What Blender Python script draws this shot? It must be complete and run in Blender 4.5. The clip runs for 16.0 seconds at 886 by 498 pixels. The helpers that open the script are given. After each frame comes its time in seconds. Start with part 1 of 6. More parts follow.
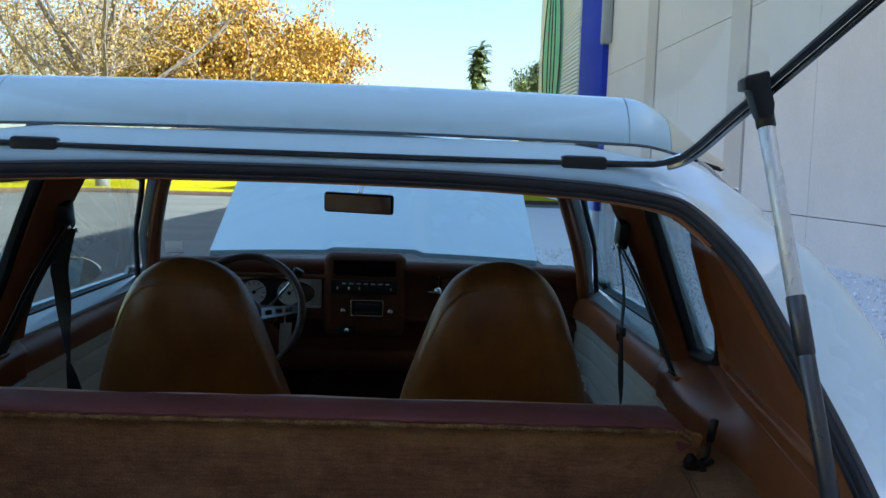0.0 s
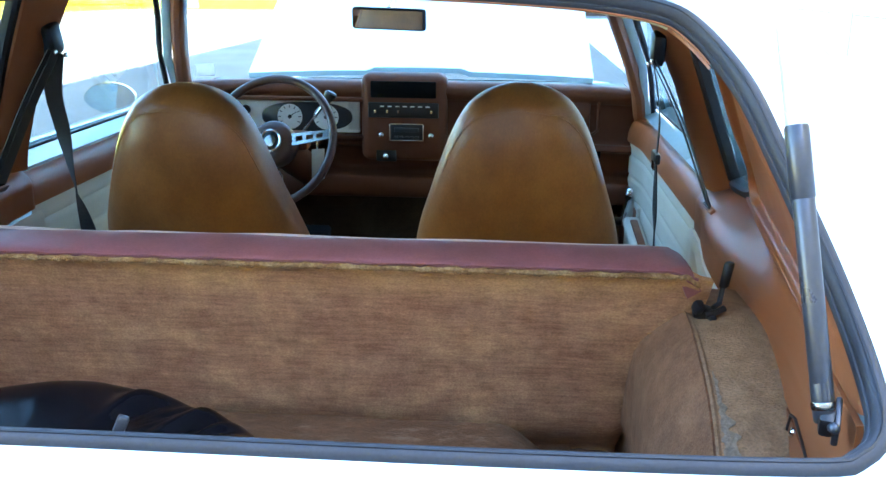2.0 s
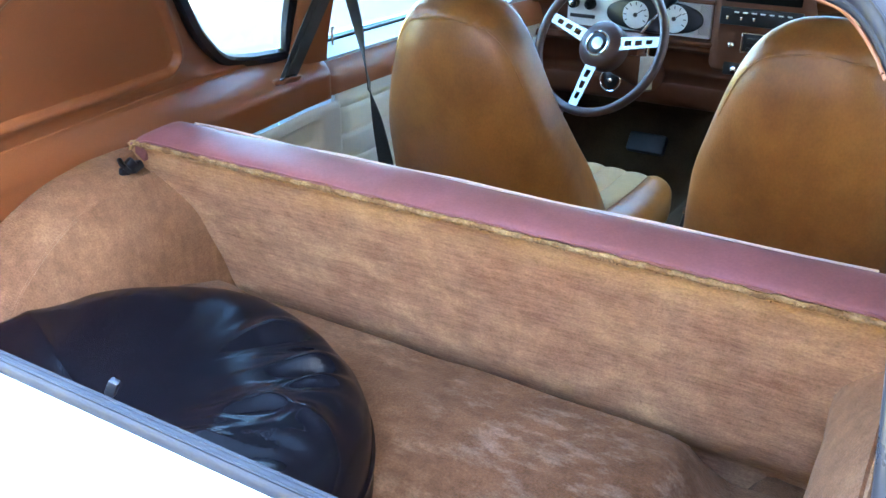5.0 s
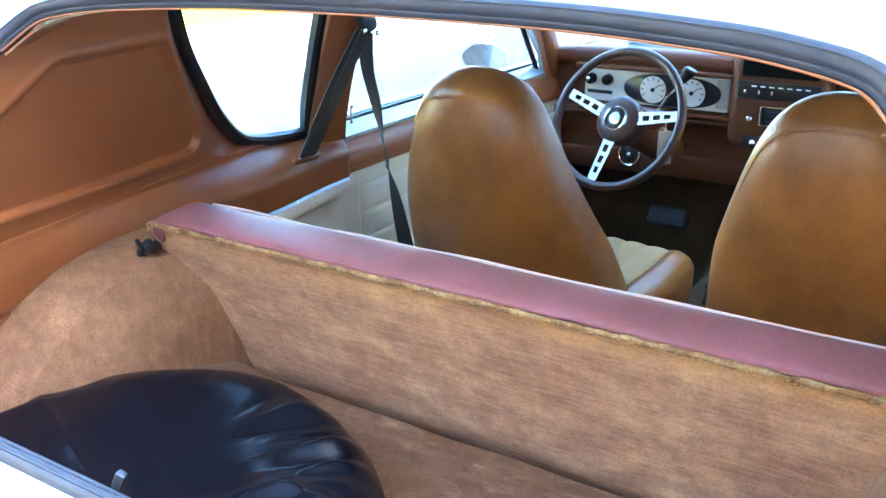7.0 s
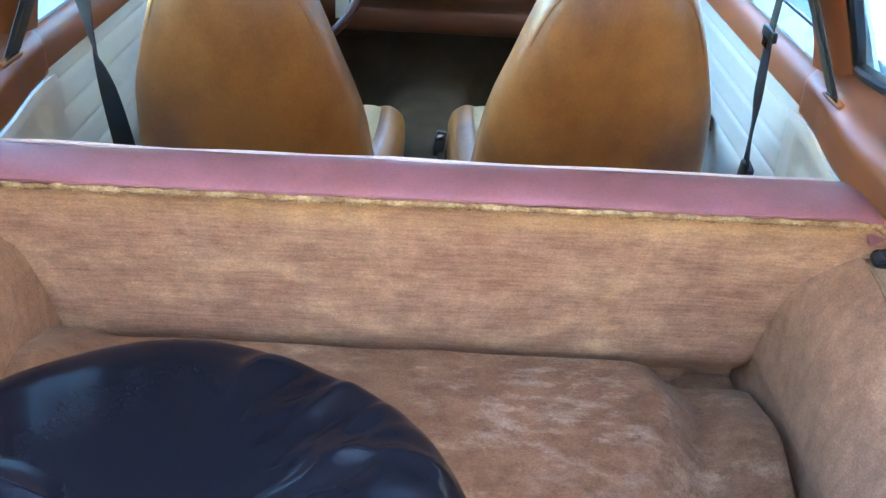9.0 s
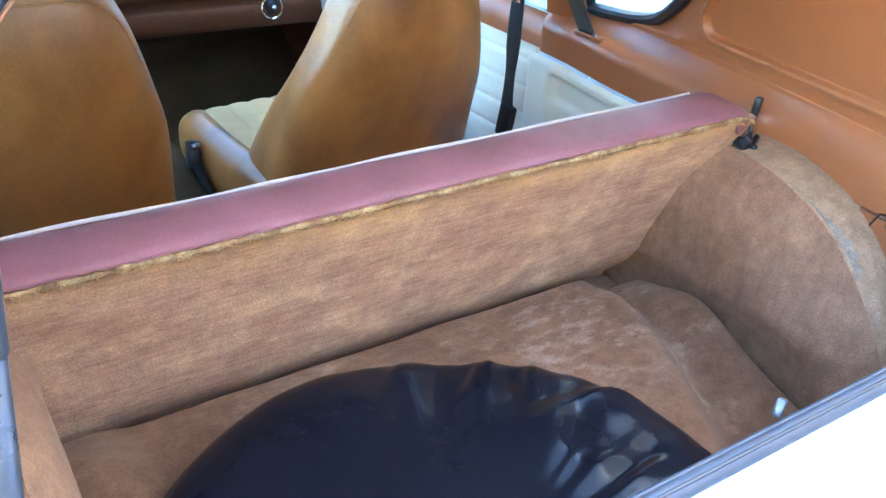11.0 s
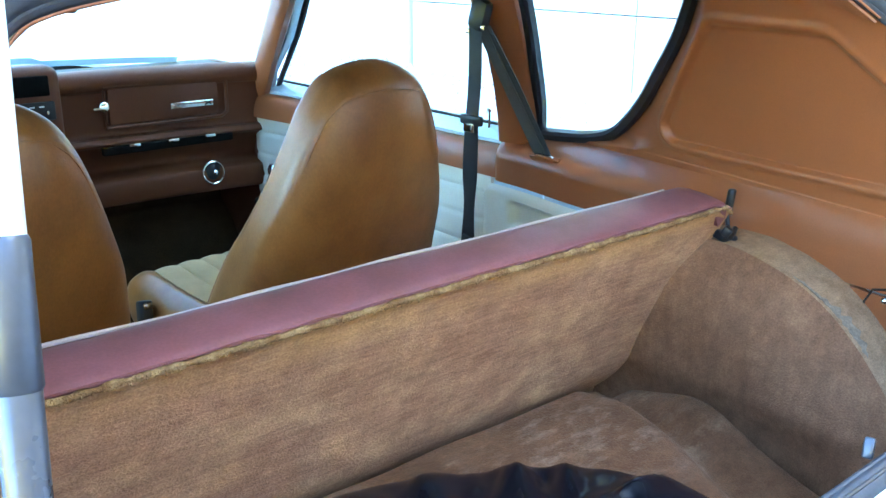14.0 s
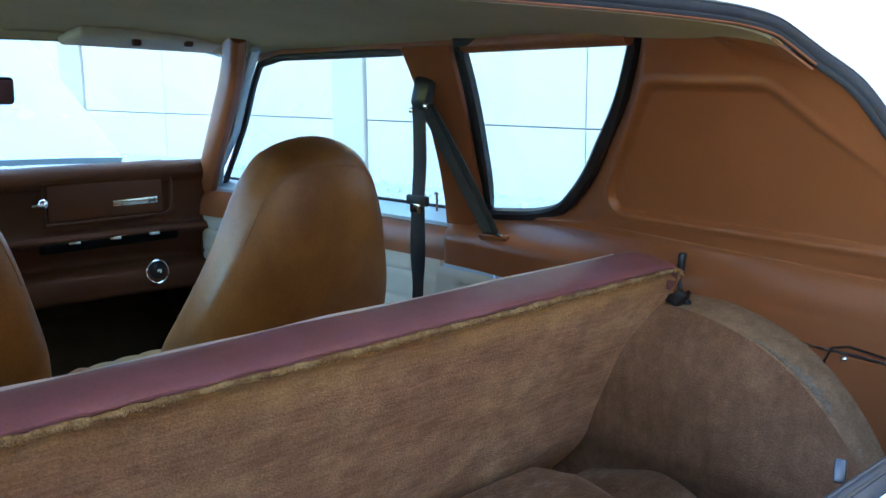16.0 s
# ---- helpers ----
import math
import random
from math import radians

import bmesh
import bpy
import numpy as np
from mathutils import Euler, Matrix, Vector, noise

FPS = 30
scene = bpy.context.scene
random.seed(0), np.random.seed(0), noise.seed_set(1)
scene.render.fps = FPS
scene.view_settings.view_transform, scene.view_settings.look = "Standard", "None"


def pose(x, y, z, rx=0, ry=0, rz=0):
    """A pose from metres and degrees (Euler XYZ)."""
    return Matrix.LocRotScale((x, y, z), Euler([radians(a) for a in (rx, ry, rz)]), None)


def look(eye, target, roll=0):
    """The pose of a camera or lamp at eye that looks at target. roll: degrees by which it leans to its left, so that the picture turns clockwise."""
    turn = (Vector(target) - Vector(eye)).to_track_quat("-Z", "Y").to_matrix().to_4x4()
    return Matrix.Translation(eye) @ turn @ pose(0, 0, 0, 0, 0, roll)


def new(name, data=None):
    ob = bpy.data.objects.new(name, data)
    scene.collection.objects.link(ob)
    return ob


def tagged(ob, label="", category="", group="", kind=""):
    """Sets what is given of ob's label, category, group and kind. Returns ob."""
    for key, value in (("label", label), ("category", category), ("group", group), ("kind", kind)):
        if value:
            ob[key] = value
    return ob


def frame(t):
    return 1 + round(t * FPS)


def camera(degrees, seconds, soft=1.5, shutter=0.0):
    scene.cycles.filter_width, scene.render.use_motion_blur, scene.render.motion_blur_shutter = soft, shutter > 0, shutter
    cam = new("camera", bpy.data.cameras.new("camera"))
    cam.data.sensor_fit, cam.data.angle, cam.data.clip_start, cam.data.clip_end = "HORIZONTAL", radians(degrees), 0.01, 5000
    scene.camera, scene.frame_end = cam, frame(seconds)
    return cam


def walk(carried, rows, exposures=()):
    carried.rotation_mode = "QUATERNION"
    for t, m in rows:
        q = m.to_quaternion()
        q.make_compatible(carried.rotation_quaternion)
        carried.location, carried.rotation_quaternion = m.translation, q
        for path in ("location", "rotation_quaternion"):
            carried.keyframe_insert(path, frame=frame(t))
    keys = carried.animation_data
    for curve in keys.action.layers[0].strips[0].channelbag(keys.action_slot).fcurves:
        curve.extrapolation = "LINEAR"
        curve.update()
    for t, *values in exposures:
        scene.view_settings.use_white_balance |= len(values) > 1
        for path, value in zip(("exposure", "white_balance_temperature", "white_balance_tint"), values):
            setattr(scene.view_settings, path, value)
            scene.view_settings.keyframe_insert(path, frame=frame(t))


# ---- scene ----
cam = camera(50.8, 16.0)
METRES, EYE, TILT, LEAN, TURN = 2.25, 1.27, -5.0, -2.0, -1.6
ASIDE = 0.135
ROWS = [
    (0.0, 0.0, 0.0, 0.0, 0.0, 0.0, -0.0),
    (0.5, 0.036, 0.0315, -0.0007, 2.45, -4.37, 0.14),
    (1.0, 0.0552, 0.0507, -0.0022, 4.87, -7.24, 0.47),
    (1.5, 0.0643, 0.0593, -0.0019, 5.44, -10.09, 0.71),
    (2.0, 0.0677, 0.0695, 0.0018, 5.84, -11.05, 0.92),
    (2.5, 0.0691, 0.1078, 0.0115, 6.05, -13.13, 0.49),
    (3.0, 0.082, 0.1497, 0.0198, 9.18, -17.75, 0.12),
    (3.5, 0.127, 0.1837, 0.0249, 26.26, -19.63, 1.29),
    (6.0, 0.1889, 0.1804, 0.0464, 34.55, -17.88, -1.41),
    (6.5, 0.1893, 0.1853, 0.0446, 34.65, -15.5, -1.04),
    (7.0, 0.1821, 0.1899, 0.0434, 34.67, -14.9, -0.5),
    (7.5, 0.148, 0.1796, 0.0463, 32.95, -16.52, -0.78),
    (8.0, 0.0803, 0.1565, 0.0566, 16.81, -19.1, -0.74),
    (8.5, 0.0192, 0.1544, 0.0583, 8.78, -22.41, -0.78),
    (11.0, -0.3257, 0.2023, 0.0769, -32.47, -26.0, 1.13),
    (11.5, -0.3567, 0.2143, 0.0786, -38.29, -25.56, 2.12),
    (12.0, -0.3666, 0.2187, 0.0778, -39.65, -24.37, 2.92),
    (12.5, -0.374, 0.2246, 0.0736, -39.3, -23.64, 3.41),
    (13.0, -0.3801, 0.2253, 0.0655, -38.64, -22.78, 3.98),
    (13.5, -0.3716, 0.2286, 0.0514, -39.28, -19.72, 3.63),
    (14.0, -0.3506, 0.2344, 0.0292, -38.44, -15.09, 4.45),
    (14.5, -0.3366, 0.2392, 0.0133, -35.58, -11.01, 5.71),
    (15.0, -0.3358, 0.2386, 0.0075, -35.79, -8.02, 6.01),
    (15.5, -0.3345, 0.2412, -0.0039, -38.39, -6.65, 5.87),
    (16.0, -0.3341, 0.2429, -0.0088, -41.1, -7.9, 5.4),
]
# the exposure opens up once the dark cabin fills the view
EXPOSURES = [(0.0, 1.68, 5900, 8), (0.5, 2.50, 5950, 0), (1.0, 3.36, 6150, 7), (1.5, 4.06, 5750, 3), (2.4, 4.85, 5600, 5), (3.4, 5.50, 5650, 9), (8.6, 5.60, 5700, 10), (11.0, 5.70, 5500, 9), (12.8, 5.42, 5500, 7), (14.2, 4.97, 5500, 0), (16.0, 3.88, 5800, 6)]
walk(cam, [(t, pose(ASIDE, 0, EYE, TILT, LEAN, TURN) @ pose(METRES * x, METRES * y, METRES * z, 90 + pitch, roll, yaw)) for t, x, y, z, yaw, pitch, roll in ROWS], EXPOSURES)


# ---- sky, sun ----
SUN_ELEV, SUN_AZ = 38.0, 104.0          # degrees; azimuth from ahead (+y) to the right (+x)
world = bpy.data.worlds.new("sky")
scene.world = world
world.use_nodes = True
wn, wl = world.node_tree.nodes, world.node_tree.links
sky = wn.new("ShaderNodeTexSky")
sky.sky_type, sky.sun_disc = "NISHITA", False
sky.sun_elevation, sky.sun_rotation = radians(SUN_ELEV), radians(SUN_AZ)
sky.air_density, sky.dust_density, sky.ozone_density = 1.0, 1.8, 1.0
wn["Background"].inputs["Strength"].default_value = 0.11
wl.new(sky.outputs["Color"], wn["Background"].inputs["Color"])

sun_data = bpy.data.lights.new("sun", "SUN")
sun_data.energy, sun_data.angle, sun_data.color = 5.0, radians(0.53), (1.0, 0.95, 0.87)
sun = new("sun", sun_data)
_e, _a = radians(SUN_ELEV), radians(SUN_AZ)
SUN_DIR = Vector((math.cos(_e) * math.sin(_a), math.cos(_e) * math.cos(_a), math.sin(_e)))
sun.matrix_world = look(SUN_DIR * 60, (0, 0, 0))


# ---- materials ----
def mat(name, base, rough=0.5, metal=0.0, vary=0.25, scale=8.0, fine=120.0, bump=0.0, bump_scale=200.0, coat=0.0, second=None,
        stretch=(1, 1, 1), spec=0.5, sheen=0.0, rough_vary=0.1, mix=(0.35, 0.7), random_island=0.0):
    """A surface with variation at two scales: broad patches (towards `second`) and a fine grain, with fine relief."""
    m = bpy.data.materials.new(name)
    m.use_nodes = True
    n, l = m.node_tree.nodes, m.node_tree.links
    b = n["Principled BSDF"]
    tc = n.new("ShaderNodeTexCoord")
    mp = n.new("ShaderNodeMapping")
    mp.inputs["Scale"].default_value = stretch
    l.new(tc.outputs["Object"], mp.inputs["Vector"])
    broad = n.new("ShaderNodeTexNoise")
    broad.inputs["Scale"].default_value, broad.inputs["Detail"].default_value, broad.inputs["Roughness"].default_value = scale, 5, 0.6
    grain = n.new("ShaderNodeTexNoise")
    grain.inputs["Scale"].default_value, grain.inputs["Detail"].default_value = fine, 3
    for t in (broad, grain):
        l.new(mp.outputs["Vector"], t.inputs["Vector"])
    ramp = n.new("ShaderNodeMapRange")
    ramp.inputs["From Min"].default_value, ramp.inputs["From Max"].default_value = mix
    l.new(broad.outputs["Fac"], ramp.inputs["Value"])
    c1 = n.new("ShaderNodeMix")
    c1.data_type = "RGBA"
    sec = second or tuple(c * (1 - vary) for c in base)
    c1.inputs[6].default_value, c1.inputs[7].default_value = (*base, 1), (*sec, 1)
    l.new(ramp.outputs["Result"], c1.inputs[0])
    g = n.new("ShaderNodeMapRange")
    g.inputs["From Min"].default_value, g.inputs["From Max"].default_value = 0.3, 0.7
    g.inputs["To Min"].default_value, g.inputs["To Max"].default_value = 1 - vary * 0.6, 1 + vary * 0.4
    l.new(grain.outputs["Fac"], g.inputs["Value"])
    c2 = n.new("ShaderNodeVectorMath")
    c2.operation = "SCALE"
    l.new(c1.outputs[2], c2.inputs[0])
    l.new(g.outputs["Result"], c2.inputs["Scale"])
    out = c2.outputs[0]
    if random_island:
        geo = n.new("ShaderNodeNewGeometry")
        r = n.new("ShaderNodeMapRange")
        r.inputs["To Min"].default_value, r.inputs["To Max"].default_value = 1 - random_island, 1 + random_island
        l.new(geo.outputs["Random Per Island"], r.inputs["Value"])
        c3 = n.new("ShaderNodeVectorMath")
        c3.operation = "SCALE"
        l.new(out, c3.inputs[0])
        l.new(r.outputs["Result"], c3.inputs["Scale"])
        out = c3.outputs[0]
    l.new(out, b.inputs["Base Color"])
    rr = n.new("ShaderNodeMapRange")
    rr.inputs["To Min"].default_value, rr.inputs["To Max"].default_value = max(0.02, rough - rough_vary), min(1, rough + rough_vary)
    l.new(broad.outputs["Fac"], rr.inputs["Value"])
    l.new(rr.outputs["Result"], b.inputs["Roughness"])
    b.inputs["Metallic"].default_value = metal
    b.inputs["Specular IOR Level"].default_value = spec
    b.inputs["Coat Weight"].default_value = coat
    b.inputs["Coat Roughness"].default_value = 0.06
    if sheen:
        b.inputs["Sheen Weight"].default_value, b.inputs["Sheen Roughness"].default_value = sheen, 0.5
        b.inputs["Sheen Tint"].default_value = (1.0, 0.85, 0.65, 1)
    if bump:
        bt = n.new("ShaderNodeTexNoise")
        bt.inputs["Scale"].default_value, bt.inputs["Detail"].default_value = bump_scale, 4
        l.new(mp.outputs["Vector"], bt.inputs["Vector"])
        bm_ = n.new("ShaderNodeBump")
        bm_.inputs["Strength"].default_value, bm_.inputs["Distance"].default_value = bump, 0.003
        l.new(bt.outputs["Fac"], bm_.inputs["Height"])
        l.new(bm_.outputs["Normal"], b.inputs["Normal"])
    return m


def glass_mat(name, tint, ior=1.45):
    m = bpy.data.materials.new(name)
    m.use_nodes = True
    b = m.node_tree.nodes["Principled BSDF"]
    b.inputs["Base Color"].default_value = (*tint, 1)
    b.inputs["Roughness"].default_value, b.inputs["IOR"].default_value, b.inputs["Transmission Weight"].default_value = 0.0, ior, 1.0
    return m


PAINT = mat("white_paint", (0.64, 0.82, 0.91), 0.26, vary=0.05, scale=2.5, fine=60, coat=1.0, rough_vary=0.06)
VINYL = mat("tan_vinyl", (0.345, 0.142, 0.034), 0.36, vary=0.16, scale=6.5, fine=260, bump=0.12, bump_scale=420, second=(0.165, 0.060, 0.016), mix=(0.38, 0.74), rough_vary=0.16, stretch=(1, 1, 0.7))
MAROON = mat("maroon_vinyl", (0.252, 0.093, 0.096), 0.50, spec=0.32, vary=0.15, scale=9, fine=300, bump=0.1, bump_scale=420, second=(0.190, 0.071, 0.063))
TRIM = mat("brown_moulded_plastic", (0.285, 0.094, 0.031), 0.38, vary=0.12, scale=4, fine=500, bump=0.12, bump_scale=900)
DASH = mat("dark_brown_padding", (0.122, 0.041, 0.016), 0.50, spec=0.28, vary=0.18, scale=6, fine=400, bump=0.15, bump_scale=700)
def carpet_mat(name, dark, mid, light, along=0.14, streak=85.0, worn=(0.45, 0.72), relief=0.8, scuffs=None, faded=None):
    """Cut-pile carpet: broad worn patches, streaks of the pile along x, and single tufts; pale scuffs round a worn spot
    and an ochre border, wear and brighter light in one colour, where given.
    """
    m = bpy.data.materials.new(name)
    m.use_nodes = True
    n, l = m.node_tree.nodes, m.node_tree.links
    b = n["Principled BSDF"]
    tc = n.new("ShaderNodeTexCoord")

    def noise_at(scale, stretch, detail=4, rough=0.6):
        mp = n.new("ShaderNodeMapping")
        mp.inputs["Scale"].default_value = stretch
        l.new(tc.outputs["Object"], mp.inputs["Vector"])
        t = n.new("ShaderNodeTexNoise")
        t.inputs["Scale"].default_value, t.inputs["Detail"].default_value, t.inputs["Roughness"].default_value = scale, detail, rough
        l.new(mp.outputs["Vector"], t.inputs["Vector"])
        return t.outputs["Fac"]

    def ranged(x, lo, hi, a=0.0, c=1.0):
        r = n.new("ShaderNodeMapRange")
        r.inputs["From Min"].default_value, r.inputs["From Max"].default_value = lo, hi
        r.inputs["To Min"].default_value, r.inputs["To Max"].default_value = a, c
        l.new(x, r.inputs["Value"])
        return r.outputs["Result"]

    def mixed(fac, a, c):
        k = n.new("ShaderNodeMix")
        k.data_type = "RGBA"
        l.new(fac, k.inputs[0])
        for i, v in ((6, a), (7, c)):
            if isinstance(v, tuple):
                k.inputs[i].default_value = (*v, 1)
            else:
                l.new(v, k.inputs[i])
        return k.outputs[2]
    broad, lines, tuft = noise_at(11, (0.6, 1, 1), 6, 0.7), noise_at(streak, (along, 1, 1), 4), noise_at(420, (0.7, 1, 1), 2)
    blotch, fibre = noise_at(26, (0.7, 1, 1), 5, 0.62), noise_at(70, (1, 1, 0.16), 4)
    col = mixed(ranged(lines, 0.36, 0.66), dark, mid)
    both = n.new("ShaderNodeMath")
    both.operation = "MULTIPLY"
    l.new(ranged(broad, *worn), both.inputs[0])
    l.new(ranged(blotch, 0.32, 0.62), both.inputs[1])
    col = mixed(both.outputs[0], col, light)
    deep = n.new("ShaderNodeVectorMath")
    deep.operation = "SCALE"
    l.new(col, deep.inputs[0])
    l.new(ranged(blotch, 0.30, 0.60, 0.90, 1.05), deep.inputs["Scale"])
    worn_fibre = n.new("ShaderNodeVectorMath")
    worn_fibre.operation = "SCALE"
    l.new(deep.outputs[0], worn_fibre.inputs[0])
    l.new(ranged(fibre, 0.32, 0.66, 0.90, 1.09), worn_fibre.inputs["Scale"])
    col = worn_fibre.outputs[0]

    def product(a, c):
        k = n.new("ShaderNodeMath")
        k.operation = "MULTIPLY"
        l.new(a, k.inputs[0]), l.new(c, k.inputs[1])
        return k.outputs[0]
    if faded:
        # ochre towards the top: worn pile, with the edge's brighter light painted in
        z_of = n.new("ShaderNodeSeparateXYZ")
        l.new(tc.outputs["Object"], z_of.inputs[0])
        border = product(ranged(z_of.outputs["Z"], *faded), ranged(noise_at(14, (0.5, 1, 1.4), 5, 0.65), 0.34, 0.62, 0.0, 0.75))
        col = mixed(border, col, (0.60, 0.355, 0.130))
    if scuffs:
        near = n.new("ShaderNodeMapping")
        near.vector_type = "TEXTURE"
        near.inputs["Location"].default_value = (scuffs[0], scuffs[1], 0.64)
        near.inputs["Scale"].default_value = (scuffs[2], scuffs[3], 0.4)
        l.new(tc.outputs["Object"], near.inputs["Vector"])
        far = n.new("ShaderNodeVectorMath")
        far.operation = "LENGTH"
        l.new(near.outputs["Vector"], far.inputs[0])
        spot = ranged(far.outputs["Value"], 0.45, 1.15, 1.0, 0.0)
        col = mixed(product(spot, ranged(noise_at(44, (0.5, 1, 1), 6, 0.66), 0.50, 0.72, 0.0, 0.45)), col, (0.34, 0.235, 0.165))
    sc = n.new("ShaderNodeVectorMath")
    sc.operation = "SCALE"
    l.new(col, sc.inputs[0])
    l.new(ranged(tuft, 0.3, 0.7, 0.80, 1.18), sc.inputs["Scale"])
    l.new(sc.outputs[0], b.inputs["Base Color"])
    b.inputs["Roughness"].default_value, b.inputs["Specular IOR Level"].default_value = 0.95, 0.08
    b.inputs["Sheen Weight"].default_value, b.inputs["Sheen Roughness"].default_value = 0.12, 0.5
    b.inputs["Sheen Tint"].default_value = (1.0, 0.72, 0.45, 1)
    add = n.new("ShaderNodeMath")
    l.new(tuft, add.inputs[0]), l.new(lines, add.inputs[1])
    bp = n.new("ShaderNodeBump")
    bp.inputs["Strength"].default_value, bp.inputs["Distance"].default_value = relief, 0.003
    l.new(add.outputs[0], bp.inputs["Height"])
    l.new(bp.outputs["Normal"], b.inputs["Normal"])
    return m


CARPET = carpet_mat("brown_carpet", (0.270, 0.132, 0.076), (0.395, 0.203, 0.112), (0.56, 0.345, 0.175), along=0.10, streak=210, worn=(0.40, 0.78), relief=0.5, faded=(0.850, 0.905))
CARPET_HOUSE = carpet_mat("brown_felt_carpet", (0.190, 0.092, 0.046), (0.225, 0.110, 0.056), (0.29, 0.157, 0.080), along=0.8, streak=60, worn=(0.42, 0.80), relief=0.6)
CARPET_WORN = mat("worn_carpet_edge", (0.40, 0.255, 0.115), 0.95, vary=0.5, scale=55, fine=300, bump=0.9, bump_scale=400, second=(0.20, 0.105, 0.042), spec=0.1, mix=(0.35, 0.62))
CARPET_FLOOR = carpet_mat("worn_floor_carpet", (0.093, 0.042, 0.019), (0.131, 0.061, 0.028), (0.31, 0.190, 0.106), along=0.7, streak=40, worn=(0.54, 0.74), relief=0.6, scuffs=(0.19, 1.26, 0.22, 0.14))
CARPET_BAND = carpet_mat("worn_tan_carpet", (0.250, 0.145, 0.076), (0.335, 0.200, 0.106), (0.375, 0.280, 0.185), along=0.8, streak=45, worn=(0.57, 0.74), relief=0.7)
GREY_WEAR = mat("grey_worn_backing", (0.275, 0.200, 0.130), 0.95, vary=0.45, scale=60, fine=300, bump=0.7, bump_scale=300)
TAN_PANEL = mat("cream_vinyl_panel", (0.74, 0.71, 0.61), 0.45, vary=0.08, scale=5, fine=400, bump=0.1, bump_scale=600)
CLOTH = mat("cream_cloth", (0.50, 0.335, 0.175), 0.9, vary=0.15, scale=12, fine=500, bump=0.5, bump_scale=700, spec=0.2)
HEADLINER = mat("beige_headliner", (0.50, 0.43, 0.26), 0.85, vary=0.1, scale=5, fine=500, bump=0.4, bump_scale=900, spec=0.2)
RUBBER = mat("black_rubber", (0.028, 0.029, 0.036), 0.60, vary=0.25, scale=20, fine=300, bump=0.1)
SEAL_DARK = mat("black_window_rubber", (0.010, 0.010, 0.013), 0.5, vary=0.25, scale=20, fine=300, bump=0.1)
RED = mat("faded_red_print", (0.45, 0.10, 0.06), 0.5, vary=0.2)
# flat black that paints the shade inside the dashboard's openings
SLOT = mat("opening_shade_black", (0.006, 0.006, 0.006), 0.9, vary=0.2, scale=20, spec=0.1)
BLACK = mat("black_plastic", (0.010, 0.010, 0.011), 0.45, vary=0.2, scale=20, fine=300)
DARK = mat("dark_footwell_carpet", (0.080, 0.051, 0.026), 0.95, vary=0.35, scale=14, fine=260, bump=0.6, bump_scale=320, spec=0.1)
CHROME = mat("chrome", (0.78, 0.78, 0.78), 0.09, metal=1.0, vary=0.05, scale=20, fine=200, rough_vary=0.03)
BRUSHED = mat("brushed_metal", (0.28, 0.28, 0.27), 0.24, metal=1.0, vary=0.12, scale=30, fine=300)
STRUT_W = mat("worn_silver_tube", (0.74, 0.77, 0.78), 0.28, metal=0.25, vary=0.1, scale=60, fine=200, stretch=(1, 1, 0.2), second=(0.45, 0.42, 0.36), mix=(0.62, 0.72))
STRUT_G = mat("grey_tube", (0.072, 0.075, 0.086), 0.30, metal=0.6, vary=0.12, scale=15, fine=200)
NYLON = mat("black_nylon", (0.0050, 0.0046, 0.0062), 0.23, vary=0.2, scale=9, fine=600, bump=0.03, bump_scale=160, spec=0.09, rough_vary=0.05)
WEB = mat("grey_belt_webbing", (0.060, 0.063, 0.060), 0.6, vary=0.2, scale=12, fine=700, bump=0.3, bump_scale=900)
WEB_DARK = mat("black_belt_webbing", (0.016, 0.017, 0.019), 0.55, vary=0.2, scale=12, fine=700, bump=0.3, bump_scale=900)
WHEEL = mat("brown_wheel_rim", (0.075, 0.035, 0.026), 0.38, vary=0.15, scale=15, fine=300)
FACE = mat("white_dial_face", (0.86, 0.87, 0.86), 0.4, vary=0.06)
DIALBACK = mat("black_dial_panel", (0.02, 0.022, 0.028), 0.35, vary=0.2)
SILVERPANEL = mat("silver_bezel_panel", (0.93, 0.93, 0.92), 0.32, metal=0.0, vary=0.06, scale=20)
ASPHALT = mat("asphalt", (0.165, 0.148, 0.132), 0.9, vary=0.3, scale=0.5, fine=60, bump=0.6, bump_scale=90)
CONCRETE = mat("concrete", (0.40, 0.39, 0.37), 0.85, vary=0.2, scale=1.5, fine=50, bump=0.3, bump_scale=60)
GRAVEL = mat("pale_gravel", (0.80, 0.80, 0.82), 0.9, vary=0.2, scale=14, fine=45, bump=0.6, bump_scale=40, second=(0.68, 0.68, 0.70), random_island=0.2)
GRASS = mat("dry_grass", (0.40, 0.34, 0.004), 0.9, vary=0.4, scale=0.9, fine=30, bump=0.8, bump_scale=40, second=(0.44, 0.34, 0.008), spec=0.03)
EARTH = mat("brown_earth_edging", (0.15, 0.085, 0.055), 0.95, vary=0.3, scale=3, fine=30, bump=0.5, bump_scale=40)
WALL = mat("grey_stucco", (0.70, 0.62, 0.56), 0.85, vary=0.08, scale=0.7, fine=25, bump=0.25, bump_scale=60)
WALL_DARK = mat("darker_stucco", (0.57, 0.49, 0.42), 0.85, vary=0.08, scale=0.7, fine=25, bump=0.25, bump_scale=60)
BLUE = mat("blue_paint", (0.026, 0.050, 0.40), 0.8, vary=0.1, scale=1, fine=20, spec=0.08)
CORRUGATED = mat("white_corrugated_metal", (0.80, 0.82, 0.83), 0.8, vary=0.06, scale=1, spec=0.1)
GREEN = mat("pale_green_board", (0.24, 0.52, 0.30), 0.8, vary=0.1, scale=1, spec=0.1)
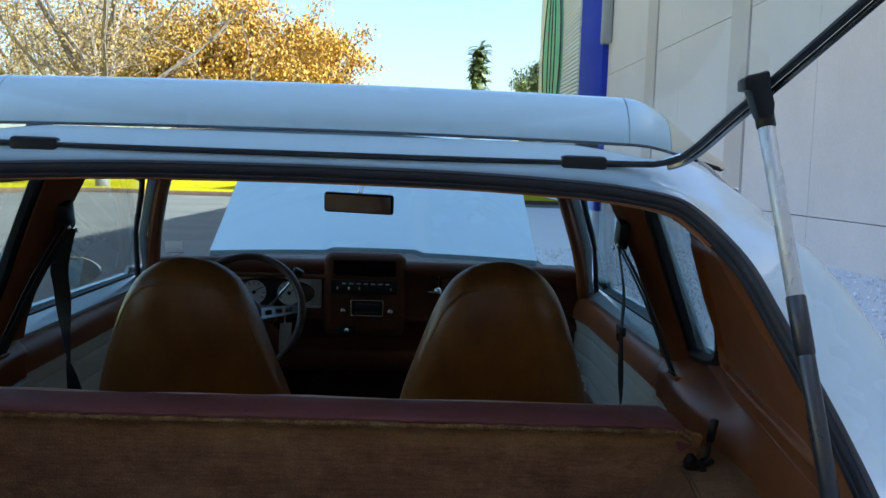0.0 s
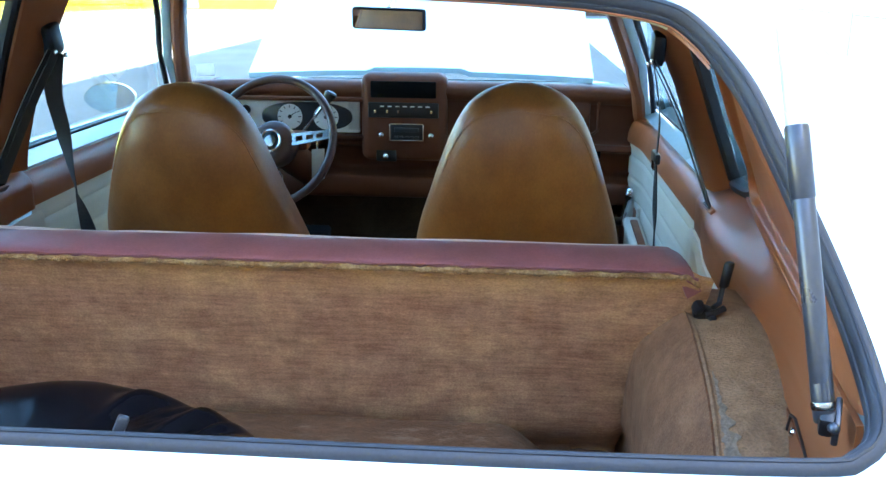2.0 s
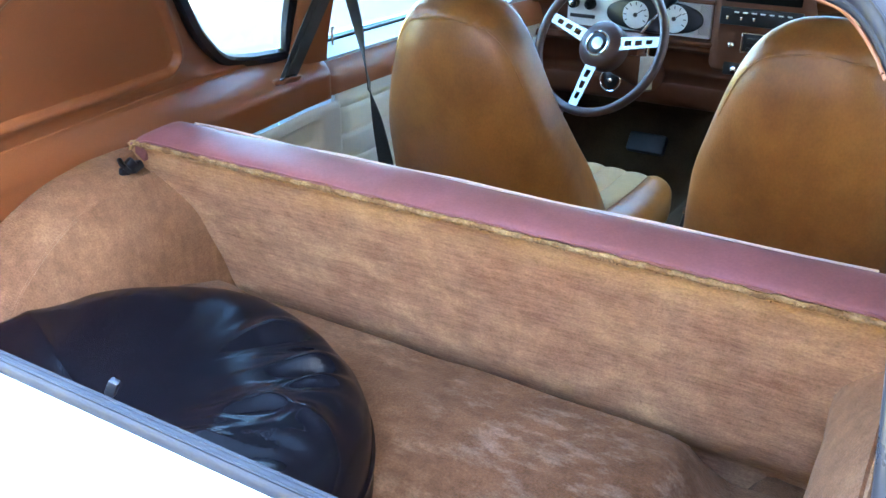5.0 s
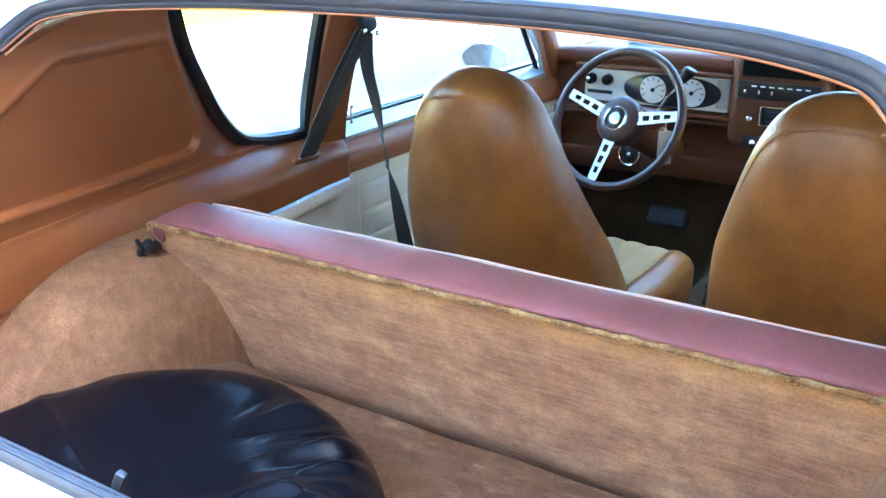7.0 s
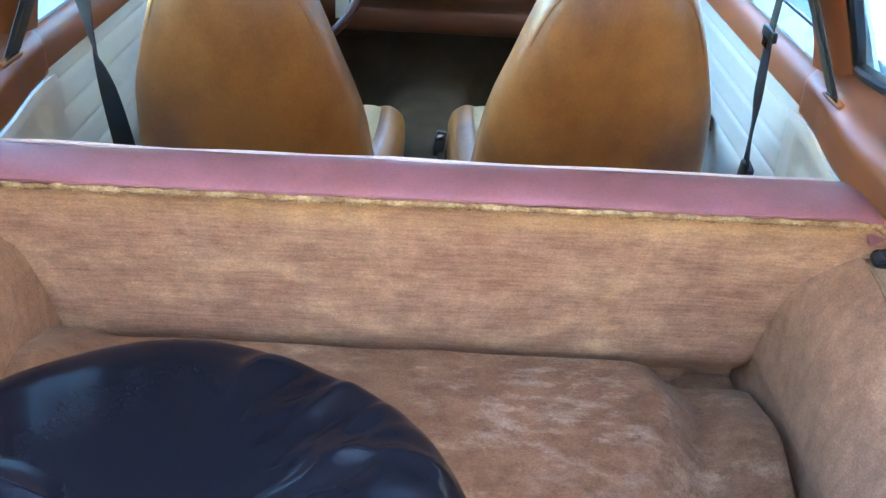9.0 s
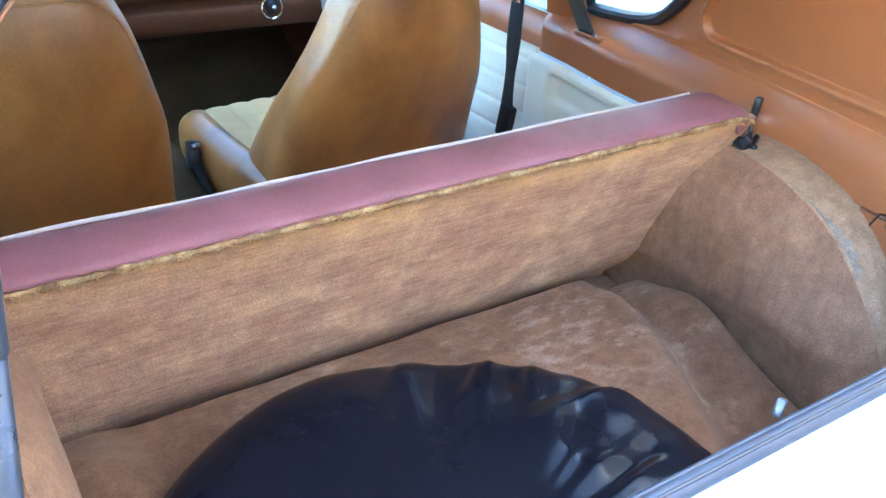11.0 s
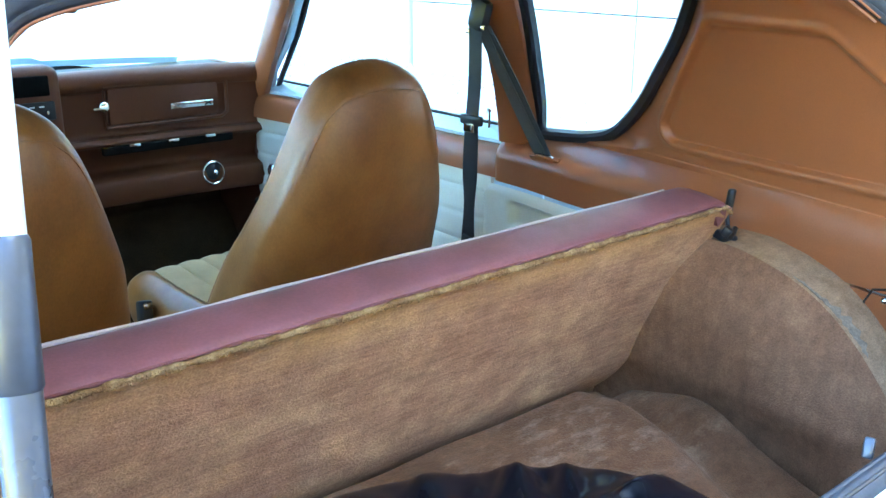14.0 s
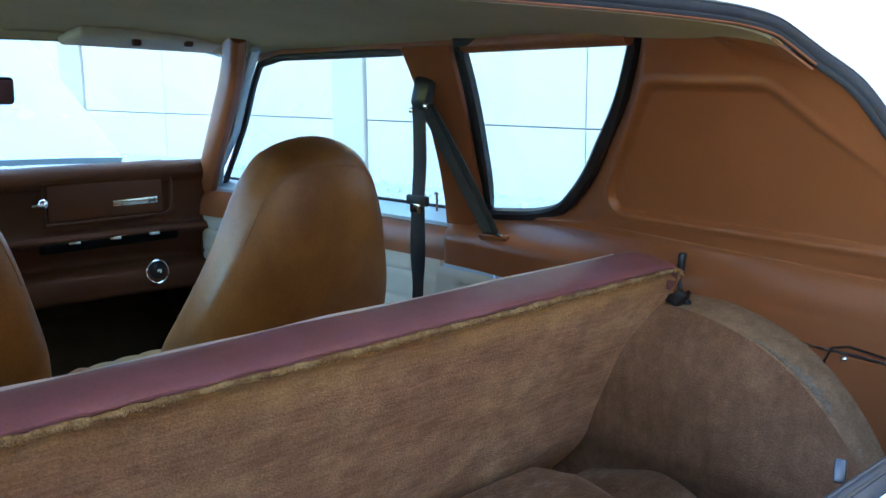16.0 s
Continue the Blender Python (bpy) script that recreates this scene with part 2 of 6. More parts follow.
BARK = mat("grey_bark", (0.27, 0.22, 0.17), 0.9, vary=0.4, scale=5, fine=40, bump=0.8, bump_scale=30)
LEAF_Y = mat("yellow_leaves", (0.42, 0.22, 0.025), 0.6, vary=0.2, scale=1.2, fine=5, second=(0.50, 0.30, 0.04), random_island=0.45)
LEAF_B = mat("dry_brown_leaves", (0.30, 0.20, 0.07), 0.7, vary=0.2, scale=1.2, fine=5, second=(0.36, 0.25, 0.08), random_island=0.5)
LEAF_G = mat("green_leaves", (0.085, 0.125, 0.035), 0.55, vary=0.25, scale=1.2, fine=5, second=(0.10, 0.12, 0.03), random_island=0.5)
VISOR = mat("pale_beige_vinyl", (0.60, 0.54, 0.42), 0.6, vary=0.08, scale=10, fine=400, bump=0.1)
WELT = mat("red_brown_welt", (0.20, 0.045, 0.030), 0.4, vary=0.15, scale=30)
PIPING = mat("tan_piping", (0.60, 0.48, 0.44), 0.3, vary=0.1)
PAPER = mat("faded_paper", (0.50, 0.47, 0.42), 0.8, vary=0.12, scale=20)
GLASS = glass_mat("clear_glass", (0.70, 0.88, 0.88))
GLASS_HATCH = glass_mat("green_hatch_glass", (0.88, 0.96, 0.95), 1.22)
GLASS_TINT = glass_mat("tinted_glass", (0.74, 0.90, 0.91))
# mirror colour lowered, so a dark reflection is painted into the door mirror
MIRROR_DIM = mat("darkened_mirror", (0.42, 0.41, 0.42), 0.06, metal=1.0, vary=0.15, scale=25, fine=200, rough_vary=0.03)
MIRROR = bpy.data.materials.new("mirror")
MIRROR.use_nodes = True
MIRROR.node_tree.nodes["Principled BSDF"].inputs["Metallic"].default_value = 1.0
MIRROR.node_tree.nodes["Principled BSDF"].inputs["Roughness"].default_value = 0.03
MIRROR.node_tree.nodes["Principled BSDF"].inputs["Base Color"].default_value = (0.8, 0.8, 0.8, 1)


# ---- tools for building ----
def finish(bm, sharp=40):
    bmesh.ops.recalc_face_normals(bm, faces=bm.faces)
    for f in bm.faces:
        f.smooth = True
    for e in bm.edges:
        e.smooth = not (len(e.link_faces) == 2 and e.calc_face_angle(0) > radians(sharp))


def part(name, bm, material, parent=None, label="", sharp=40):
    """One bmesh as ONE mesh object, under a thing or a part."""
    finish(bm, sharp)
    me = bpy.data.meshes.new(name)
    bm.to_mesh(me)
    bm.free()
    for m in material if isinstance(material, (list, tuple)) else [material]:
        me.materials.append(m)
    ob = new(name, me)
    if parent is not None:
        ob.parent = parent
    if label:
        ob["label"] = label
    return ob


def curve_at(points, u):
    """A point on a smooth curve (Catmull-Rom) through the points, u from 0 to 1."""
    pts = [Vector(p) for p in points]
    n = len(pts) - 1
    x = min(max(u, 0), 1) * n
    i = min(int(x), n - 1)
    t = x - i
    p0, p1, p2, p3 = pts[max(i - 1, 0)], pts[i], pts[i + 1], pts[min(i + 2, n)]
    return 0.5 * ((2 * p1) + (p2 - p0) * t + (2 * p0 - 5 * p1 + 4 * p2 - p3) * t * t + (3 * p1 - p0 - 3 * p2 + p3) * t ** 3)


def lerp_table(table, x):
    """Smooth look-up in a table of (x, value) pairs."""
    if x <= table[0][0]:
        return table[0][1]
    for (a, va), (b, vb) in zip(table, table[1:]):
        if x <= b:
            t = (x - a) / (b - a)
            return va + (vb - va) * t
    return table[-1][1]


def smooth_table(table, x):
    """Rounded look-up in a table of (x, value) pairs: a cubic through the pairs."""
    if x <= table[0][0]:
        return table[0][1]
    if x >= table[-1][0]:
        return table[-1][1]
    k = max(i for i in range(len(table) - 1) if table[i][0] <= x)

    def slope(i):
        a, b = table[max(i - 1, 0)], table[min(i + 1, len(table) - 1)]
        return (b[1] - a[1]) / (b[0] - a[0])
    (a, va), (b, vb) = table[k], table[k + 1]
    h, t = b - a, (x - a) / (b - a)
    return (2 * t ** 3 - 3 * t * t + 1) * va + (t ** 3 - 2 * t * t + t) * h * slope(k) + (3 * t * t - 2 * t ** 3) * vb + (t ** 3 - t * t) * h * slope(k + 1)


def step(a, b, x):
    t = min(max((x - a) / (b - a), 0), 1)
    return t * t * (3 - 2 * t)


def sheet(f, nu, nv, thick, bm=None, closed_u=False):
    """A solid sheet over a grid: f(u, v) gives places, u and v from 0 to 1; thick goes against the normal du x dv."""
    bm = bm or bmesh.new()
    P = [[Vector(f(i / nu, j / nv)) for j in range(nv + 1)] for i in range(nu + (0 if closed_u else 1))]
    n = len(P)
    top, low = [], []
    for i in range(n):
        a, b = [], []
        for j in range(nv + 1):
            if closed_u:
                du = P[(i + 1) % n][j] - P[i - 1][j]
            else:
                du = P[min(i + 1, n - 1)][j] - P[max(i - 1, 0)][j]
            dv = P[i][min(j + 1, nv)] - P[i][max(j - 1, 0)]
            nn = du.cross(dv)
            nn = nn.normalized() if nn.length > 1e-12 else Vector((0, 0, 0))
            a.append(bm.verts.new(P[i][j]))
            b.append(bm.verts.new(P[i][j] - nn * thick))
        top.append(a), low.append(b)
    rows = range(n) if closed_u else range(n - 1)
    for i in rows:
        k = (i + 1) % n
        for j in range(nv):
            bm.faces.new((top[i][j], top[k][j], top[k][j + 1], top[i][j + 1]))
            bm.faces.new((low[i][j + 1], low[k][j + 1], low[k][j], low[i][j]))
        bm.faces.new((top[k][0], top[i][0], low[i][0], low[k][0]))
        bm.faces.new((top[i][nv], top[k][nv], low[k][nv], low[i][nv]))
    if not closed_u:
        for j in range(nv):
            bm.faces.new((top[0][j], top[0][j + 1], low[0][j + 1], low[0][j]))
            bm.faces.new((top[-1][j + 1], top[-1][j], low[-1][j], low[-1][j + 1]))
    return bm


def loft(rings, bm=None, caps=True):
    bm = bm or bmesh.new()
    V = [[bm.verts.new(p) for p in r] for r in rings]
    n = len(V[0])
    for a, b in zip(V, V[1:]):
        for i in range(n):
            bm.faces.new((a[i], a[(i + 1) % n], b[(i + 1) % n], b[i]))
    if caps:
        bm.faces.new(list(reversed(V[0])))
        bm.faces.new(V[-1])
    return bm


def ring(c, right, up, rx, ry, n=12, power=2.0):
    """A ring round c: an ellipse (power 2) or a rounded box (power above 2)."""
    out = []
    for i in range(n):
        a = 2 * math.pi * (i + 0.5) / n
        ca, sa = math.cos(a), math.sin(a)
        out.append(Vector(c) + Vector(right) * (rx * math.copysign(abs(ca) ** (2 / power), ca)) + Vector(up) * (ry * math.copysign(abs(sa) ** (2 / power), sa)))
    return out


def sweep(path, rx, ry=None, n=8, power=2.0, closed=False, bm=None, up=(0, 0, 1)):
    """A bar along a path of points; rx across, ry along `up`."""
    ry = ry or rx
    P = [Vector(p) for p in path]
    rings = []
    for i, p in enumerate(P):
        if closed:
            d = P[(i + 1) % len(P)] - P[i - 1]
        else:
            d = P[min(i + 1, len(P) - 1)] - P[max(i - 1, 0)]
        d.normalize()
        u = Vector(up)
        r = d.cross(u)
        if r.length < 0.05:
            r = d.cross(Vector((0, 1, 0)))
        r.normalize()
        u = r.cross(d)
        rings.append(ring(p, r, u, rx, ry, n, power))
    if closed:
        rings.append(rings[0])
        bm = bm or bmesh.new()
        V = [[bm.verts.new(p) for p in r] for r in rings[:-1]]
        V.append(V[0])
        for a, b in zip(V, V[1:]):
            for i in range(n):
                bm.faces.new((a[i], a[(i + 1) % n], b[(i + 1) % n], b[i]))
        return bm
    return loft(rings, bm)


def box(c, size, bevel=0.004, bm=None, turn=None, segments=2):
    """A rounded box, turned by a matrix about its centre."""
    b = bmesh.new()
    bmesh.ops.create_cube(b, size=1.0)
    for v in b.verts:
        v.co = Vector((v.co.x * size[0], v.co.y * size[1], v.co.z * size[2]))
    if bevel:
        bmesh.ops.bevel(b, geom=b.edges[:], offset=min(bevel, min(size) * 0.45), segments=segments, affect="EDGES", profile=0.5)
    m = Matrix.Translation(c) @ (turn.to_4x4() if turn is not None else Matrix.Identity(4))
    bmesh.ops.transform(b, matrix=m, verts=b.verts)
    if bm is None:
        return b
    tmp = bpy.data.meshes.new("tmp")
    b.to_mesh(tmp)
    b.free()
    bm.from_mesh(tmp)
    bpy.data.meshes.remove(tmp)
    return bm


def disc(c, normal, r, depth, n=24, bm=None, dome=0.0, inner=0.0):
    """A knob or plate: a short round bar along `normal`, with a chamfered or domed front."""
    nrm = Vector(normal).normalized()
    a = nrm.orthogonal().normalized()
    b = nrm.cross(a)
    c = Vector(c)
    prof = [(0, r), (depth * 0.75, r), (depth, r * 0.88)]
    if dome:
        prof += [(depth + dome * 0.6, r * 0.6), (depth + dome, r * 0.2)]
    return loft([ring(c + nrm * h, a, b, q, q, n) for h, q in prof], bm)


def hoop(c, normal, r, tube, n=40, k=8, bm=None, flat=1.0):
    nrm = Vector(normal).normalized()
    a = nrm.orthogonal().normalized()
    b = nrm.cross(a)
    c = Vector(c)
    bm = bm or bmesh.new()
    V = []
    for i in range(n):
        t = 2 * math.pi * i / n
        d = a * math.cos(t) + b * math.sin(t)
        V.append([bm.verts.new(c + d * (r + tube * math.cos(2 * math.pi * j / k)) + nrm * (flat * tube * math.sin(2 * math.pi * j / k))) for j in range(k)])
    V.append(V[0])
    for p, q in zip(V, V[1:]):
        for j in range(k):
            bm.faces.new((p[j], p[(j + 1) % k], q[(j + 1) % k], q[j]))
    return bm


def empty(name, place=(0, 0, 0)):
    e = new(name)
    e.location = place
    e.empty_display_size = 0.2
    return e


# ---- ground, kerb, building ----
bm = bmesh.new()
bmesh.ops.create_grid(bm, x_segments=2, y_segments=2, size=1500)
tagged(part("ground", bm, ASPHALT), "dark grey asphalt driveway beside the building", "ground", kind="structure")

GRASS_EDGE = [(-7.6, -40), (-7.6, -10), (-7.5, 6), (-7.6, 13), (-9.4, 18), (-12.4, 23), (-13.2, 28), (-11.8, 32), (-8.6, 33.4), (-4, 34.3), (4, 35.5), (30, 40), (80, 48)]


def grass_top(u, v):
    p = curve_at([(x, y, 0) for x, y in GRASS_EDGE], u)
    far = Vector((-420 + 820 * max(0, u - 0.45), 60 + 700 * u, 0))
    q = p.lerp(far, v ** 2)
    return (q.x, q.y, 0.13 + 0.25 * step(0.02, 0.5, v) * v)


tagged(part("lawn", sheet(grass_top, 60, 14, 0.2), GRASS), "dry yellow-green lawn beyond the kerb", "lawn", kind="structure")
tagged(part("kerb", sweep([curve_at([(x + 0.06, y - 0.06, 0.06) for x, y in GRASS_EDGE], i / 80) for i in range(81)], 0.08, 0.09, n=12, power=5), EARTH),
       "low brown earth edging along the lawn", "kerb", kind="structure")

WALL_X, WALL_TOP = 6.1, 8.97
gravel_bed = sheet(lambda u, v: (1.9 + (WALL_X - 1.9) * u, -45 + 77 * v, 0.03 + 0.02 * math.sin(v * 60) * u), 8, 60, 0.06)
tagged(part("gravel_bed", gravel_bed, GRAVEL), "strip of pale grey gravel along the wall", "gravel", kind="structure")
bm = bmesh.new()
rng = random.Random(5)
for _ in range(4200):
    x, y = rng.uniform(1.95, WALL_X - 0.02), rng.uniform(1.5, 15)
    s = rng.uniform(0.012, 0.030)
    m = Matrix.Translation((x, y, 0.035 + s * 0.4)) @ Euler((rng.random() * 6, rng.random() * 6, rng.random() * 6)).to_matrix().to_4x4() @ Matrix.Diagonal((s, s * rng.uniform(0.6, 1), s * 0.6, 1))
    base = [bm.verts.new(m @ Vector(p)) for p in ((1, 0, 0), (-1, 0, 0), (0, 1, 0), (0, -1, 0), (0, 0, 1), (0, 0, -1))]
    for a, b, c in ((0, 2, 4), (2, 1, 4), (1, 3, 4), (3, 0, 4), (2, 0, 5), (1, 2, 5), (3, 1, 5), (0, 3, 5)):
        bm.faces.new((base[a], base[b], base[c]))
tagged(part("gravel_stones", bm, GRAVEL, sharp=20), "loose pale gravel stones", "gravel", kind="stuff")

# the long stuccoed wall: panels between flat pilasters, with thin joints between the panels
building = tagged(empty("building", (0, 0, 0)), "long grey stucco building with flat pilasters and a blue end bay", "building")
part("wall", box((WALL_X + 4.2, -7.4, WALL_TOP / 2), (8.2, 75.6, WALL_TOP), 0.02), WALL_DARK, building)
PILASTERS = [-39.4, -31.3, -23.2, -15.1, -7.0, 1.0, 9.35, 17.5, 24.2]
JOINT_Z = [0.0, 0.72, 4.35, WALL_TOP]
edges_y = [-45.0] + [p for q in PILASTERS for p in ((q - 0.5, q + 0.5) if q > 12 else (q - 0.31, q + 0.31))] + [30.4]
for y0, y1 in zip(edges_y[0::2], edges_y[1::2]):
    mid = (y0 + y1) / 2 + 0.7
    for z0, z1 in zip(JOINT_Z, JOINT_Z[1:]):
        for a, b in ((y0, mid), (mid, y1)):
            part("panel", box((WALL_X + 0.05, (a + b) / 2, (z0 + z1) / 2), (0.12, b - a - 0.012, z1 - z0 - 0.012), 0.004, segments=1), WALL, building)
for p in PILASTERS:
    part("pilaster", box((WALL_X + 0.02, p, WALL_TOP / 2), (0.14, 0.98 if p > 12 else 0.60, WALL_TOP), 0.01, segments=1), WALL_DARK, building)
part("blue_bay", box((WALL_X + 1.0, 31.95, 4.6), (2.4, 4.2, 9.2), 0.02), BLUE, building, "deep blue painted bay")
part("sconce", box((WALL_X - 0.18, 29.5, 6.1), (0.3, 0.35, 1.6), 0.05), CONCRETE, building)


def ribs(u, v):
    k = (v * 76) % 1.0
    deep = 0.0 if k < 0.12 or k > 0.70 else 0.20
    return (WALL_X - 0.22 + deep, 34.1 + 11.3 * u, 11.4 * v)


part("corrugated_wall", sheet(ribs, 1, 608, 0.03), CORRUGATED, building, "white corrugated metal cladding")
board = bmesh.new()
n = 40
pts = [(WALL_X - 0.32, 40.7 + 2.6 * math.sin(math.pi * i / n) ** 0.8, 1.8 + 9.0 * i / n) for i in range(n + 1)] + \
      [(WALL_X - 0.32, 40.7 - 2.6 * math.sin(math.pi * i / n) ** 0.8, 1.8 + 9.0 * i / n) for i in range(n - 1, 0, -1)]
f = board.faces.new([board.verts.new(p) for p in pts])
ext = bmesh.ops.extrude_face_region(board, geom=[f])
bmesh.ops.translate(board, verts=[v for v in ext["geom"] if isinstance(v, bmesh.types.BMVert)], vec=(0.12, 0, 0))
deco = part("board_sign", board, GREEN, building, "pale green board-shaped wall ornament with dark stripes")
for k, dy in enumerate((-2.6, -1.0, 0.0, 1.0, 2.6)):
    part("stripe", sweep([(WALL_X - 0.34, 40.7 + dy * math.sin(math.pi * i / 20) ** 0.8, 1.8 + 9.0 * i / 20) for i in range(21)], 0.03, 0.05, n=6, up=(0, 1, 0)), BLACK, deco)


# unseen wall, added behind the car to keep low sky light off the cabin
tagged(part("sky_block_wall", box((-5.0, -9.2, 4.4), (24.0, 0.4, 8.8), 0.02), WALL), "unseen grey stucco wall added behind to block sky light", "wall", kind="structure")


# ---- trees ----
def branch_path(rng, start, way, length, n=6, bend=0.25):
    p, d, out = Vector(start), Vector(way).normalized(), [Vector(start)]
    for _ in range(n):
        d = (d + Vector((rng.uniform(-1, 1), rng.uniform(-1, 1), rng.uniform(-0.6, 0.8))) * bend).normalized()
        p = p + d * (length / n)
        out.append(p.copy())
    return out


def limb(bm, path, r0, r1, k=6):
    rings_ = []
    for i, p in enumerate(path):
        d = (path[min(i + 1, len(path) - 1)] - path[max(i - 1, 0)]).normalized()
        a = d.orthogonal().normalized()
        b = d.cross(a)
        r = r0 + (r1 - r0) * i / (len(path) - 1)
        rings_.append(ring(p, a, b, r, r, k))
    loft(rings_, bm)


def leaf_quads(verts, faces, rng, c, spread, count, size):
    for _ in range(count):
        p = Vector(c) + Vector((rng.gauss(0, 1), rng.gauss(0, 1), rng.gauss(0, 0.8))) * spread
        e = Euler((rng.random() * 6.3, rng.random() * 6.3, rng.random() * 6.3)).to_matrix()
        s = size * rng.uniform(0.6, 1.4)
        i = len(verts)
        verts += [p + e @ Vector(q) for q in ((-s, 0, 0), (0, -s * 0.55, s * 0.15), (s, 0, 0), (0, s * 0.55, s * 0.15))]
        faces.append((i, i + 1, i + 2, i + 3))


def leaves_part(name, verts, faces, material, parent, label=""):
    me = bpy.data.meshes.new(name)
    me.from_pydata(verts, [], faces)
    me.materials.append(material)
    ob = new(name, me)
    ob.parent = parent
    if label:
        ob["label"] = label
    return ob


def tree(place, height, spread, seed, leaf, density, label, trunk_r=0.25, fork=0.28, leaf_size=0.062, limbs=11):
    rng = random.Random(seed)
    t = tagged(empty("tree", place), label, "tree", "trees along the lawn")
    bm = bmesh.new()
    base = branch_path(rng, (0, 0, -0.1), (0, 0, 1), height * fork, 5, 0.08)
    limb(bm, base, trunk_r, trunk_r * 0.7, 9)
    verts, faces = [], []
    twig = bmesh.new()
    for i in range(limbs):
        a = 2 * math.pi * i / limbs + rng.uniform(-0.3, 0.3)
        up = rng.uniform(0.35, 1.3)
        start = base[-1] if rng.random() < 0.6 else base[-2]
        L = height * (1 - fork) * rng.uniform(0.65, 1.0)
        path = branch_path(rng, start, (math.cos(a) * spread / height * 1.6, math.sin(a) * spread / height * 1.6, up), L, 8, 0.2)
        limb(bm, path, trunk_r * 0.50, 0.04, 6)
        for j in range(2, 9):
            for _ in range(4):
                w = Vector((rng.gauss(0, 1), rng.gauss(0, 1), rng.gauss(0.2, 0.8)))
                sub = branch_path(rng, path[j], w, L * rng.uniform(0.18, 0.38), 5, 0.4)
                limb(twig, sub, 0.024, 0.007, 4)
                for q in sub[2:]:
                    leaf_quads(verts, faces, rng, q, 0.32, int(1.7 * density * rng.uniform(0.0, 1.8)), leaf_size)
    part("trunk", bm, BARK, t)
    part("branches", twig, BARK, t)
    leaves_part("crown", verts, faces, leaf, t)
    return t


TREES = [((-11.5, 35, 0.1), 11.5, 7, 3, LEAF_B, 4, "half-bare tree with grey limbs and dry brown leaves"),
         ((-17, 44, 0.1), 13, 8, 4, LEAF_B, 6, "half-bare tree with grey limbs and dry brown leaves"),
         ((-11.5, 50, 0.1), 11.5, 5, 7, LEAF_Y, 22, "autumn tree with a dense yellow-orange crown"),
         ((-7.6, 55, 0.1), 11, 4.6, 9, LEAF_Y, 24, "autumn tree with a dense yellow-orange crown"),
         ((-22, 36, 0.1), 12, 8, 14, LEAF_Y, 9, "autumn tree with thin yellow foliage"),
         ((11.0, 75, 0.1), 10.9, 5.5, 11, LEAF_G, 60, "dark green leafy tree far beyond the drive")]
for pl, h, sp, sd, lf, dn, lb in TREES:
    tree(pl, h, sp, sd, lf, dn, lb, leaf_size=0.10 if pl[1] > 45 else 0.062)

# a palm, far off
palm = tagged(empty("palm_tree", (5.0, 78, 0.0)), "tall palm with a ragged green head, far off", "palm tree")
bm = bmesh.new()
limb(bm, [Vector((0.1 * math.sin(i * 0.7), 0, i * 1.25)) for i in range(9)], 0.24, 0.18, 8)
part("trunk", bm, BARK, palm)
verts, faces = [], []
rng = random.Random(21)
for i in range(170):
    a, up = rng.random() * 6.283, rng.uniform(-1.3, 1.6)
    d = Vector((math.cos(a), math.sin(a), up)).normalized()
    side = d.cross(Vector((0, 0, 1))).normalized()
    p = Vector((0, 0, rng.uniform(7.6, 11.2)))
    for j in range(7):
        q = p + d * 0.17
        d = (d + Vector((0, 0, -0.17))).normalized()
        w = 0.22 * math.sin(math.pi * (j + 0.6) / 8)
        k = len(verts)
        verts += [p - side * w, p, p + side * w, q - side * w * 0.9 - Vector((0, 0, 0.08)), q, q + side * w * 0.9 - Vector((0, 0, 0.08))]
        faces += [(k, k + 1, k + 4, k + 3), (k + 1, k + 2, k + 5, k + 4)]
        p = q
leaves_part("crown", verts, faces, LEAF_G, palm)

# a far hedge line closes the view at ground level
verts, faces = [], []
rng = random.Random(33)
for i in range(5200):
    x = rng.uniform(-120, 60)
    y = 95 + rng.uniform(-4, 4) + 0.1 * abs(x)
    leaf_quads(verts, faces, rng, (x, y, rng.uniform(0.2, 3.0 + 1.3 * math.sin(x * 0.21) + 0.8 * math.sin(x * 0.57))), 0.5, 2, 0.5)
me = bpy.data.meshes.new("far_hedge")
me.from_pydata(verts, [], faces)
me.materials.append(LEAF_G)
tagged(new("far_hedge", me), "dark line of shrubs far beyond the lawn", "hedge", kind="stuff")


# ---- the car: shell ----
car = tagged(empty("car", (0, 0, 0)), "white two-door hatchback with a raised glass hatch and brown interior", "car")

BELT = [(0.70, 0.553), (1.10, 0.602), (1.515, 0.653), (1.814, 0.696), (2.2, 0.718), (2.6, 0.712), (2.9, 0.690), (3.3, 0.66)]


def side_x(y, z):
    """The inner face of the car's side above the belt line (half width)."""
    return lerp_table(BELT, y) - 0.40 * (z - 0.95)


# hatch opening: the right half of the seal's line, from the top middle to the bottom middle
OPENING = [(0.0, 1.166, 1.258), (0.20, 1.162, 1.256), (0.345, 1.142, 1.250), (0.410, 1.127, 1.244), (0.4565, 1.116, 1.235), (0.4795, 1.105, 1.222), (0.5035, 1.081, 1.197), (0.5245, 1.045, 1.165),
           (0.5455, 1.016, 1.120), (0.5675, 0.985, 1.070), (0.5905, 0.945, 1.013), (0.6055, 0.893, 0.957), (0.602, 0.845, 0.928), (0.576, 0.812, 0.918), (0.53, 0.800, 0.916), (0.30, 0.794, 0.916), (0.0, 0.793, 0.917)]
MID = Vector((-0.0115, 0, 0))           # the middle of the opening


